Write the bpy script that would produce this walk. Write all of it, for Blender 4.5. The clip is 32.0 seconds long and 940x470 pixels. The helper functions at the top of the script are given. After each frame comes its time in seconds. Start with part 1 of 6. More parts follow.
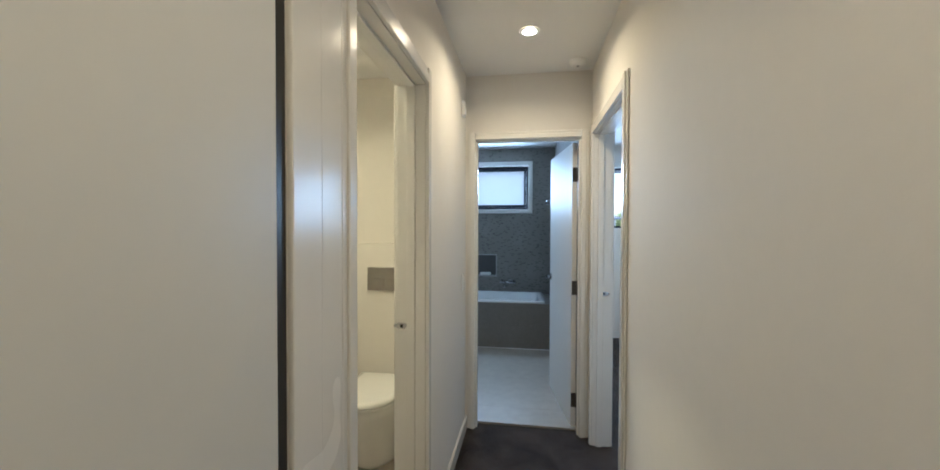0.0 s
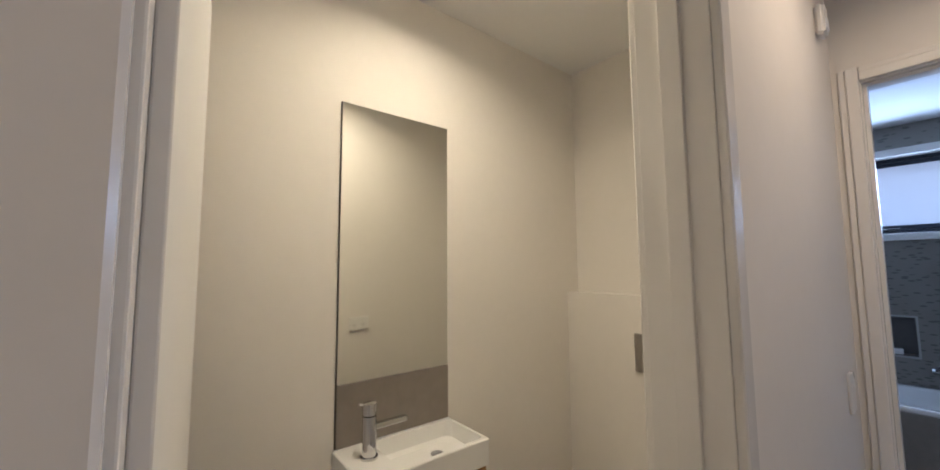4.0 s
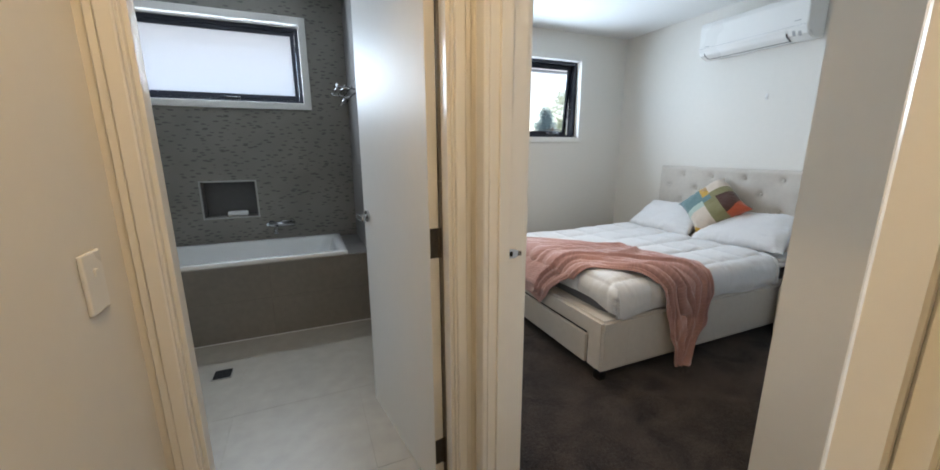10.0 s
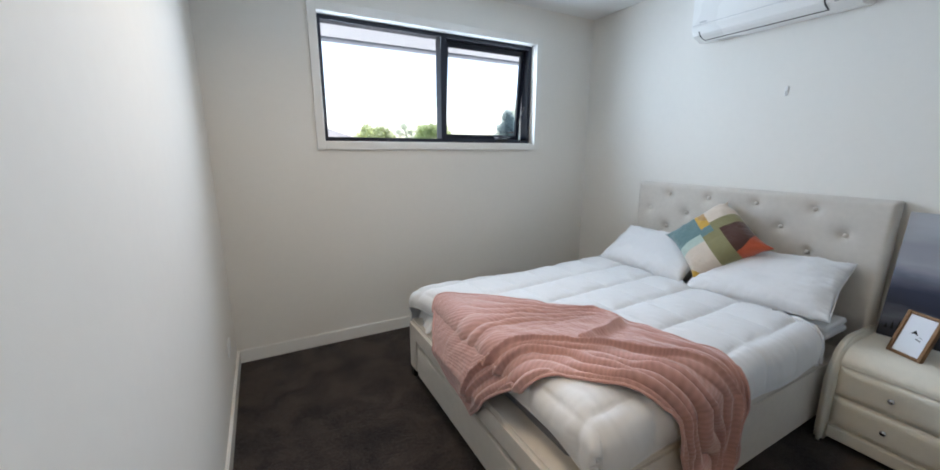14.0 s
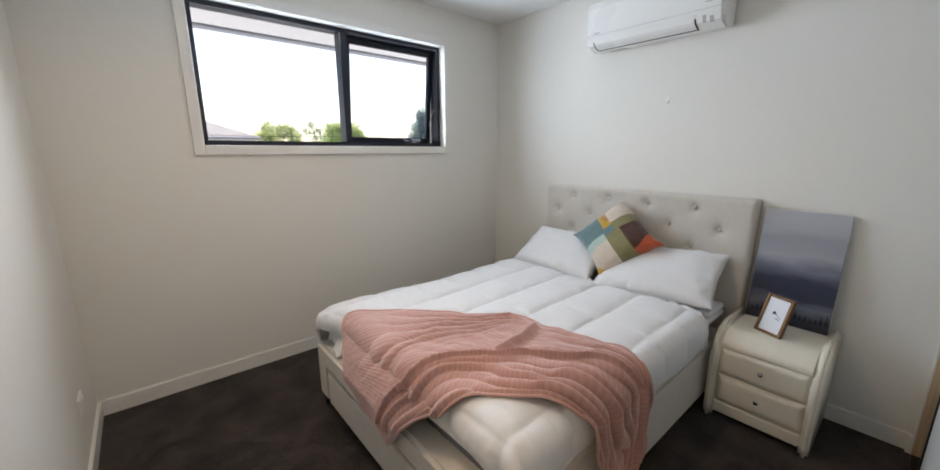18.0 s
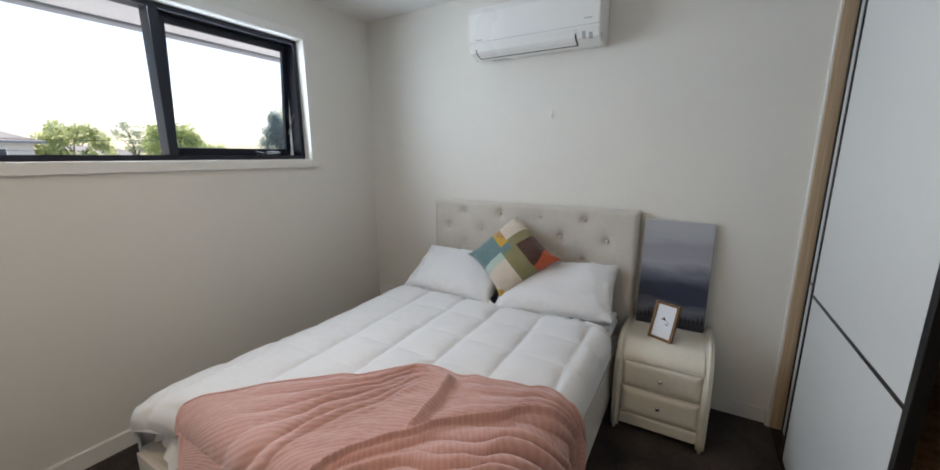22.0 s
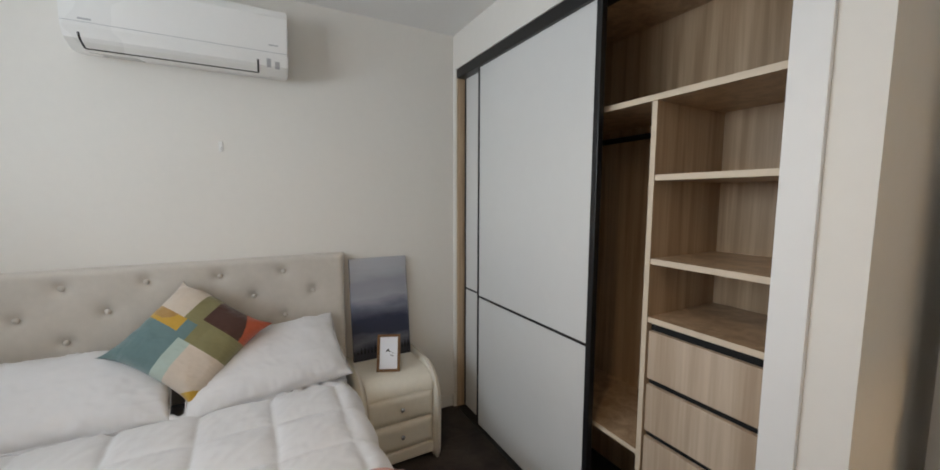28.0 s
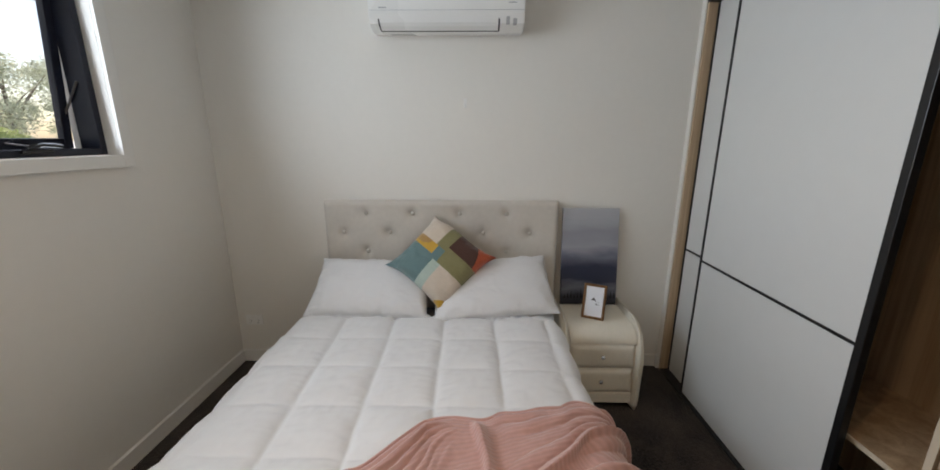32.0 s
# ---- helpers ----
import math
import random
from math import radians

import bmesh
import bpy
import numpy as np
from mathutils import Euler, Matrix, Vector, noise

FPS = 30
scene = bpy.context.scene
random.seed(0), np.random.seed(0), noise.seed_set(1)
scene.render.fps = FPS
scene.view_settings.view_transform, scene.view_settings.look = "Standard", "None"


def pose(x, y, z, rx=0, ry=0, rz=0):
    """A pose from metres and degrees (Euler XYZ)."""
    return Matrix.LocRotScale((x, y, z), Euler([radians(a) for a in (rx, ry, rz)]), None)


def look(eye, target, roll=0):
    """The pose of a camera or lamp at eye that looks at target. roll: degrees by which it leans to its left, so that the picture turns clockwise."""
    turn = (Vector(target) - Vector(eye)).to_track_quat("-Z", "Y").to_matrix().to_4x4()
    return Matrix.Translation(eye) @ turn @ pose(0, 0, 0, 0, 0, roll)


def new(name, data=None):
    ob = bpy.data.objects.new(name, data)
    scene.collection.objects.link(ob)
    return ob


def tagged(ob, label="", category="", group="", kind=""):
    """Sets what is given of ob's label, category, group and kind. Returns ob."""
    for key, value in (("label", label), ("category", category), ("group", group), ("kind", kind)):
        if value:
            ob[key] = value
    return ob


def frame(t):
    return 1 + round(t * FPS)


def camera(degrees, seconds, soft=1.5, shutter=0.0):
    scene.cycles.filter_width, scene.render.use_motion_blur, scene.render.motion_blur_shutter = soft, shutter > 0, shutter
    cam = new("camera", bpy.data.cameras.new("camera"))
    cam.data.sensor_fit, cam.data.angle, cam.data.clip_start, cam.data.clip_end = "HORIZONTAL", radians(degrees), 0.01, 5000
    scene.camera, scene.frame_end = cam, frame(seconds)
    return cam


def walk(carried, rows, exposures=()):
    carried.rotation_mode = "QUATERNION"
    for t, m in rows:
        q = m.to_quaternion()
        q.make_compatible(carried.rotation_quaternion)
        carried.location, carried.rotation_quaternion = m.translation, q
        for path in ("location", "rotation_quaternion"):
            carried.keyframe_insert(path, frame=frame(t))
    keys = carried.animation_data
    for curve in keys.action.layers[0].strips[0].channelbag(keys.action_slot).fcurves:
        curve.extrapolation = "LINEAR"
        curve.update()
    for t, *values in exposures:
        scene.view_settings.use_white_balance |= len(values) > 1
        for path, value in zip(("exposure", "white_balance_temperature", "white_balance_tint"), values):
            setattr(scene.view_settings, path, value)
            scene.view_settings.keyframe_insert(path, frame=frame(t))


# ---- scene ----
cam = camera(101.5, 32.0, soft=1.7)
PATH = [
    (0, (0.854, 0.048, 1.425), (0.558, 2.022, 1.386), 0.2),
    (0.5, (0.857, 0.296, 1.423), (0.596, 2.274, 1.33), 0.5),
    (1, (0.865, 0.532, 1.441), (0.484, 2.489, 1.342), -0.1),
    (1.5, (0.824, 0.679, 1.451), (0.074, 2.528, 1.358), 0.2),
    (2, (0.767, 0.747, 1.489), (-0.263, 2.459, 1.399), 0.3),
    (2.5, (0.717, 0.801, 1.54), (-0.537, 2.359, 1.569), 0.2),
    (4.5, (0.605, 0.978, 1.383), (-1.004, 2.159, 1.512), 0.2),
    (5, (0.554, 0.956, 1.334), (-1.03, 2.164, 1.151), 0.8),
    (5.5, (0.544, 0.928, 1.276), (-1.009, 2.133, 0.906), 1.0),
    (6, (0.545, 0.921, 1.239), (-0.838, 2.281, 0.753), 0.8),
    (6.5, (0.551, 0.922, 1.232), (-0.646, 2.438, 0.715), 0.6),
    (7, (0.593, 0.956, 1.247), (-0.416, 2.601, 0.721), 0.2),
    (7.5, (0.66, 1.007, 1.261), (-0.052, 2.8, 0.733), -0.1),
    (8, (0.737, 1.088, 1.275), (0.352, 2.977, 0.744), -0.2),
    (8.5, (0.788, 1.248, 1.31), (0.6, 3.171, 0.794), -0.3),
    (9, (0.815, 1.391, 1.317), (0.779, 3.334, 0.841), -0.2),
    (9.5, (0.806, 1.537, 1.309), (1.094, 3.464, 0.857), -0.2),
    (10, (0.807, 1.667, 1.302), (1.574, 3.462, 0.865), -0.2),
    (10.5, (0.909, 1.804, 1.301), (1.941, 3.46, 0.862), -0.5),
    (11, (0.997, 1.936, 1.315), (2.183, 3.488, 0.888), -0.3),
    (11.5, (1.075, 2.051, 1.321), (2.459, 3.43, 0.895), -0.5),
    (12, (1.176, 2.161, 1.336), (2.756, 3.308, 0.905), -0.6),
    (12.5, (1.289, 2.246, 1.325), (2.884, 3.377, 0.903), -0.2),
    (13, (1.412, 2.378, 1.335), (2.944, 3.576, 0.919), -0.0),
    (13.5, (1.503, 2.449, 1.354), (2.731, 3.969, 0.926), -0.1),
    (14, (1.545, 2.509, 1.362), (2.472, 4.229, 0.934), 0.1),
    (14.5, (1.604, 2.523, 1.412), (2.189, 4.382, 0.965), 0.1),
    (16.5, (1.677, 2.558, 1.396), (2.428, 4.36, 0.959), -0.1),
    (17, (1.659, 2.566, 1.387), (2.643, 4.253, 0.957), -0.0),
    (17.5, (1.648, 2.568, 1.395), (2.804, 4.142, 0.962), 0.0),
    (18, (1.629, 2.571, 1.397), (2.899, 4.055, 0.965), -0.0),
    (18.5, (1.598, 2.584, 1.408), (2.916, 4.024, 0.972), -0.1),
    (19, (1.572, 2.615, 1.419), (2.914, 4.032, 0.983), -0.1),
    (19.5, (1.562, 2.643, 1.428), (2.981, 3.984, 0.992), -0.0),
    (20, (1.569, 2.658, 1.44), (3.096, 3.874, 1.004), 0.0),
    (20.5, (1.575, 2.681, 1.441), (3.186, 3.793, 1.028), -0.0),
    (21, (1.582, 2.714, 1.436), (3.214, 3.8, 1.041), -0.1),
    (21.5, (1.683, 2.771, 1.433), (3.316, 3.854, 1.033), -0.1),
    (22, (1.803, 2.871, 1.445), (3.495, 3.859, 1.042), -0.1),
    (22.5, (1.853, 3.013, 1.448), (3.656, 3.776, 1.043), 0.1),
    (23, (1.885, 3.155, 1.453), (3.815, 3.481, 1.043), 0.3),
    (23.5, (1.965, 3.252, 1.444), (3.922, 3.296, 1.032), 0.4),
    (24, (2.046, 3.35, 1.434), (3.983, 3.06, 1.031), 0.5),
    (24.5, (2.101, 3.442, 1.447), (3.974, 2.874, 1.038), 0.6),
    (25, (2.141, 3.53, 1.47), (3.841, 2.554, 1.072), 0.5),
    (25.5, (2.128, 3.577, 1.488), (3.709, 2.402, 1.143), 0.5),
    (27.5, (1.976, 3.537, 1.494), (3.461, 2.213, 1.289), 0.2),
    (28, (1.927, 3.54, 1.453), (3.673, 2.585, 1.256), 0.2),
    (28.5, (1.876, 3.546, 1.447), (3.784, 3.016, 1.168), 0.1),
    (29, (1.826, 3.576, 1.436), (3.784, 3.371, 1.085), 0.1),
    (29.5, (1.793, 3.582, 1.447), (3.747, 3.678, 1.029), 0.1),
    (30, (1.76, 3.602, 1.463), (3.662, 4.039, 1.025), 0.1),
    (30.5, (1.733, 3.606, 1.449), (3.558, 4.306, 1.026), 0.2),
    (31, (1.785, 3.615, 1.482), (3.611, 4.283, 1.017), -0.1),
    (31.5, (1.842, 3.614, 1.495), (3.747, 3.977, 1.009), 0.0),
    (32, (1.883, 3.62, 1.493), (3.824, 3.659, 1.011), 0.1),
]
EXPOSURES = [(0, 1.35, 4950, 5), (1, 1.07, 5150, 9), (2, 1.14, 5250, 10), (5, 0.78, 4800, 21), (6, 1.30, 4700, 20), (7, 1.38, 5100, 21), (8, 1.54, 5100, 25), (9, 1.47, 5450, 18), (10, 1.41, 6400, 11), (11, 1.5, 6000, 12), (13, 1.31, 6200, 14), (14, 1.37, 6250, 12), (17, 1.18, 6750, 15), (19, 1.4, 6900, 14), (20, 1.32, 6800, 13), (21, 1.28, 6800, 13), (22, 1.04, 6850, 14), (23, 1.03, 7150, 17), (24, 1.3, 7200, 15), (25, 1.17, 6800, 13), (28, 1, 7400, 16), (29, 1.18, 7300, 16), (30, 1.04, 6800, 14), (31, 0.62, 6900, 16), (32, 0.88, 7300, 16)]
walk(cam, [(t, look(eye, target, roll)) for t, eye, target, roll in PATH], EXPOSURES)

# ---- light and exposure ----
world = bpy.data.worlds.new("sky")
scene.world = world
world.use_nodes = True
wn = world.node_tree
sky = wn.nodes.new("ShaderNodeTexSky")
sky.sky_type, sky.sun_disc = "NISHITA", False
sky.sun_elevation, sky.sun_rotation = radians(62), radians(20)
sky.air_density, sky.dust_density = 1.0, 1.4
wn.nodes["Background"].inputs[1].default_value = 0.14
wn.links.new(sky.outputs[0], wn.nodes["Background"].inputs[0])


def lamp(name, kind, m, power, color, size=0.1, size_y=0.0, spot=0.0):
    data = bpy.data.lights.new(name, kind)
    data.energy, data.color = power, color
    if kind == "AREA":
        data.shape, data.size, data.size_y = ("RECTANGLE", size, size_y) if size_y else ("DISK", size, size)
        data.spread = radians(150)
    elif kind == "SUN":
        data.angle = size
    else:
        data.shadow_soft_size = size
    ob = new(name, data)
    ob.matrix_world = m
    return ob


SUN_TO = Vector((-0.18, -0.50, -1.0))
lamp("sun", "SUN", look((0, 0, 30), Vector((0, 0, 30)) + SUN_TO), 5.0, (1.0, 0.95, 0.87), radians(0.55))
DAY = (0.66, 0.83, 1.0)
WARM = (1.0, 0.70, 0.37)
lamp("bedroom_window_light", "AREA", look((2.785, 5.280, 1.815), (2.785, 0.0, 2.05)), 12.6, DAY, 1.64, 0.73)
lamp("bathroom_window_light", "AREA", look((0.30, 5.30, 1.97), (0.30, 0.0, 1.5)), 11, (0.72, 0.86, 1.0), 1.1, 0.5)
lamp("hall_downlight_beam", "AREA", look((0.846, 2.10, 2.478), (0.846, 2.10, 0)), 4.0, WARM, 0.08)
# Added lamp over the path's start, never in view; brightens the near hall.
lamp("hall_downlight_beam", "AREA", look((0.846, 0.10, 2.478), (0.846, 0.10, 0)), 3.2, WARM, 0.08)
lamp("bedroom_downlight_beam", "AREA", look((2.08, 3.83, 2.474), (2.08, 3.83, 0)), 3.3, (1.0, 0.78, 0.52), 0.08)
lamp("toilet_downlight_beam", "AREA", look((-0.10, 1.60, 2.478), (-0.10, 1.60, 0)), 7.4, (1.0, 0.75, 0.39), 0.08)


# ---- materials ----
def material(name, color, rough=0.5, metal=0.0, spread=0.04, scale=8.0, bump=0.0, bump_scale=60.0, coat=0.0, sheen=0.0, per_object=0.0):
    """Plain surface with broad and fine variation in tone, gloss and relief."""
    m = bpy.data.materials.new(name)
    m.use_nodes = True
    n, l = m.node_tree.nodes, m.node_tree.links
    p = n["Principled BSDF"]
    p.inputs["Metallic"].default_value = metal
    p.inputs["Coat Weight"].default_value = coat
    p.inputs["Sheen Weight"].default_value = sheen
    tc = n.new("ShaderNodeTexCoord")
    big = n.new("ShaderNodeTexNoise")
    big.inputs["Scale"].default_value, big.inputs["Detail"].default_value = scale * 0.25, 3
    fine = n.new("ShaderNodeTexNoise")
    fine.inputs["Scale"].default_value, fine.inputs["Detail"].default_value = scale * 5, 4
    l.new(tc.outputs["Object"], big.inputs["Vector"])
    l.new(tc.outputs["Object"], fine.inputs["Vector"])
    add = n.new("ShaderNodeMath")
    l.new(big.outputs[0], add.inputs[0])
    l.new(fine.outputs[0], add.inputs[1])
    ramp = n.new("ShaderNodeMapRange")
    ramp.inputs[1].default_value, ramp.inputs[2].default_value = 0.6, 1.4
    ramp.inputs[3].default_value, ramp.inputs[4].default_value = 1 - spread, 1 + spread
    l.new(add.outputs[0], ramp.inputs[0])
    hsv = n.new("ShaderNodeHueSaturation")
    hsv.inputs["Color"].default_value = (*color, 1)
    if per_object:
        info, mul, mr = n.new("ShaderNodeObjectInfo"), n.new("ShaderNodeMath"), n.new("ShaderNodeMapRange")
        mul.operation = "MULTIPLY"
        mr.inputs[3].default_value, mr.inputs[4].default_value = 1 - per_object, 1 + per_object
        l.new(info.outputs["Random"], mr.inputs[0])
        l.new(ramp.outputs[0], mul.inputs[0])
        l.new(mr.outputs[0], mul.inputs[1])
        l.new(mul.outputs[0], hsv.inputs["Value"])
    else:
        l.new(ramp.outputs[0], hsv.inputs["Value"])
    l.new(hsv.outputs[0], p.inputs["Base Color"])
    rr = n.new("ShaderNodeMapRange")
    rr.inputs[1].default_value, rr.inputs[2].default_value = 0.3, 0.7
    rr.inputs[3].default_value, rr.inputs[4].default_value = max(0.02, rough - 0.06), min(1, rough + 0.06)
    l.new(big.outputs[0], rr.inputs[0])
    l.new(rr.outputs[0], p.inputs["Roughness"])
    if bump:
        b = n.new("ShaderNodeBump")
        g = n.new("ShaderNodeTexNoise")
        g.inputs["Scale"].default_value, g.inputs["Detail"].default_value = bump_scale, 3
        l.new(tc.outputs["Object"], g.inputs["Vector"])
        b.inputs["Strength"].default_value, b.inputs["Distance"].default_value = bump, 0.004
        l.new(g.outputs[0], b.inputs["Height"])
        l.new(b.outputs[0], p.inputs["Normal"])
    return m


def wood(name, light, dark, along=2, rough=0.45, grain=1.0, knots=0.0):
    """Timber with grain along one axis: stretched noise in two sizes."""
    m = bpy.data.materials.new(name)
    m.use_nodes = True
    n, l = m.node_tree.nodes, m.node_tree.links
    p = n["Principled BSDF"]
    tc, mp = n.new("ShaderNodeTexCoord"), n.new("ShaderNodeMapping")
    mp.inputs["Scale"].default_value = [0.55 if k == along else 9.0 * grain for k in range(3)]
    l.new(tc.outputs["Object"], mp.inputs["Vector"])
    a, b = n.new("ShaderNodeTexNoise"), n.new("ShaderNodeTexNoise")
    a.inputs["Scale"].default_value, a.inputs["Detail"].default_value, a.inputs["Distortion"].default_value = 1.0, 5, 0.8 + knots
    b.inputs["Scale"].default_value, b.inputs["Detail"].default_value = 7.0, 4
    l.new(mp.outputs[0], a.inputs["Vector"])
    l.new(mp.outputs[0], b.inputs["Vector"])
    mix = n.new("ShaderNodeMath")
    mix.operation = "MULTIPLY_ADD"
    mix.inputs[1].default_value = 0.35
    l.new(b.outputs[0], mix.inputs[0])
    l.new(a.outputs[0], mix.inputs[2])
    ramp = n.new("ShaderNodeValToRGB")
    ramp.color_ramp.elements[0].position, ramp.color_ramp.elements[1].position = 0.5, 0.86
    ramp.color_ramp.elements[0].color, ramp.color_ramp.elements[1].color = (*dark, 1), (*light, 1)
    l.new(mix.outputs[0], ramp.inputs[0])
    l.new(ramp.outputs[0], p.inputs["Base Color"])
    p.inputs["Roughness"].default_value = rough
    bp = n.new("ShaderNodeBump")
    bp.inputs["Strength"].default_value, bp.inputs["Distance"].default_value = 0.15, 0.002
    l.new(mix.outputs[0], bp.inputs["Height"])
    l.new(bp.outputs[0], p.inputs["Normal"])
    return m


def rustic_oak(name):
    """Oak veneer: wandering growth rings, pale sapwood streaks and a few knots."""
    m = bpy.data.materials.new(name)
    m.use_nodes = True
    n, l = m.node_tree.nodes, m.node_tree.links
    p = n["Principled BSDF"]
    tc, mp, warp, rings, fibre, knot = (n.new(k) for k in ("ShaderNodeTexCoord", "ShaderNodeMapping", "ShaderNodeTexNoise", "ShaderNodeTexNoise", "ShaderNodeTexNoise", "ShaderNodeTexVoronoi"))
    l.new(tc.outputs["Object"], mp.inputs["Vector"])
    mp.inputs["Scale"].default_value = (8.0, 0.75, 8.0)
    warp.inputs["Scale"].default_value, warp.inputs["Detail"].default_value, warp.inputs["Distortion"].default_value = 1.0, 2, 0.5
    l.new(mp.outputs[0], warp.inputs["Vector"])
    rings.noise_dimensions = "1D"
    mul = n.new("ShaderNodeMath")
    mul.operation, mul.inputs[1].default_value = "MULTIPLY", 8.0
    l.new(warp.outputs[0], mul.inputs[0])
    l.new(mul.outputs[0], rings.inputs["W"])
    rings.inputs["Scale"].default_value, rings.inputs["Detail"].default_value = 1.0, 4
    fm_ = n.new("ShaderNodeMapping")
    fm_.inputs["Scale"].default_value = (160, 7, 160)
    l.new(tc.outputs["Object"], fm_.inputs["Vector"])
    l.new(fm_.outputs[0], fibre.inputs["Vector"])
    fibre.inputs["Scale"].default_value = 1.0
    mx = n.new("ShaderNodeMath")
    mx.operation, mx.inputs[1].default_value = "MULTIPLY_ADD", 0.24
    l.new(fibre.outputs[0], mx.inputs[0])
    l.new(rings.outputs[0], mx.inputs[2])
    r = n.new("ShaderNodeValToRGB")
    e = r.color_ramp.elements
    e[0].position, e[0].color = 0.40, (0.22, 0.120, 0.043, 1)
    e[1].position, e[1].color = 0.86, (0.58, 0.380, 0.165, 1)
    k = e.new(0.56)
    k.color = (0.42, 0.252, 0.096, 1)
    l.new(mx.outputs[0], r.inputs[0])
    km = n.new("ShaderNodeMapping")
    km.inputs["Scale"].default_value = (5.0, 3.4, 5.0)
    l.new(tc.outputs["Object"], km.inputs["Vector"])
    l.new(km.outputs[0], knot.inputs["Vector"])
    knot.inputs["Scale"].default_value = 1.0
    kr, mc = n.new("ShaderNodeMapRange"), n.new("ShaderNodeMix")
    kr.inputs[1].default_value, kr.inputs[2].default_value, kr.inputs[3].default_value, kr.inputs[4].default_value = 0.01, 0.09, 0.55, 0.0
    l.new(knot.outputs["Distance"], kr.inputs[0])
    mc.data_type = "RGBA"
    l.new(kr.outputs[0], mc.inputs[0])
    l.new(r.outputs[0], mc.inputs[6])
    mc.inputs[7].default_value = (0.10, 0.045, 0.016, 1)
    # broad darker and paler boards in the veneer
    bm_, broad, br, hs = (n.new("ShaderNode" + k2) for k2 in ("Mapping", "TexNoise", "MapRange", "HueSaturation"))
    bm_.inputs["Scale"].default_value = (9.0, 2.2, 9.0)
    l.new(tc.outputs["Object"], bm_.inputs["Vector"])
    l.new(bm_.outputs[0], broad.inputs["Vector"])
    broad.inputs["Scale"].default_value, broad.inputs["Detail"].default_value = 1.0, 3
    br.inputs[1].default_value, br.inputs[2].default_value, br.inputs[3].default_value, br.inputs[4].default_value = 0.32, 0.66, 0.66, 1.12
    l.new(broad.outputs[0], br.inputs[0])
    l.new(br.outputs[0], hs.inputs["Value"])
    l.new(mc.outputs[2], hs.inputs["Color"])
    l.new(hs.outputs[0], p.inputs["Base Color"])
    p.inputs["Roughness"].default_value = 0.45
    b = n.new("ShaderNodeBump")
    b.inputs["Strength"].default_value, b.inputs["Distance"].default_value = 0.12, 0.002
    l.new(mx.outputs[0], b.inputs["Height"])
    l.new(b.outputs[0], p.inputs["Normal"])
    return m


def emitter(name, color, strength):
    m = bpy.data.materials.new(name)
    m.use_nodes = True
    p = m.node_tree.nodes["Principled BSDF"]
    p.inputs["Base Color"].default_value = (*color, 1)
    p.inputs["Emission Color"].default_value = (*color, 1)
    p.inputs["Emission Strength"].default_value = strength
    return m


def clear_glass(name, milk=0.0):
    """A pane: clear, with Fresnel gloss; milk: the share of light that it scatters."""
    m = bpy.data.materials.new(name)
    m.use_nodes = True
    n, l = m.node_tree.nodes, m.node_tree.links
    n.remove(n["Principled BSDF"])
    t, g, mx, fr = (n.new(k) for k in ("ShaderNodeBsdfTransparent", "ShaderNodeBsdfGlossy", "ShaderNodeMixShader", "ShaderNodeFresnel"))
    g.inputs["Roughness"].default_value = 0.01 + 0.2 * milk
    through_ = t
    if milk:
        d, mm = n.new("ShaderNodeBsdfTranslucent"), n.new("ShaderNodeMixShader")
        d.inputs["Color"].default_value = (0.95, 0.97, 1, 1)
        mm.inputs[0].default_value = milk
        l.new(t.outputs[0], mm.inputs[1])
        l.new(d.outputs[0], mm.inputs[2])
        through_ = mm
    fr.inputs["IOR"].default_value = 1.3
    l.new(fr.outputs[0], mx.inputs[0])
    l.new(through_.outputs[0], mx.inputs[1])
    l.new(g.outputs[0], mx.inputs[2])
    l.new(mx.outputs[0], n["Material Output"].inputs[0])
    return m


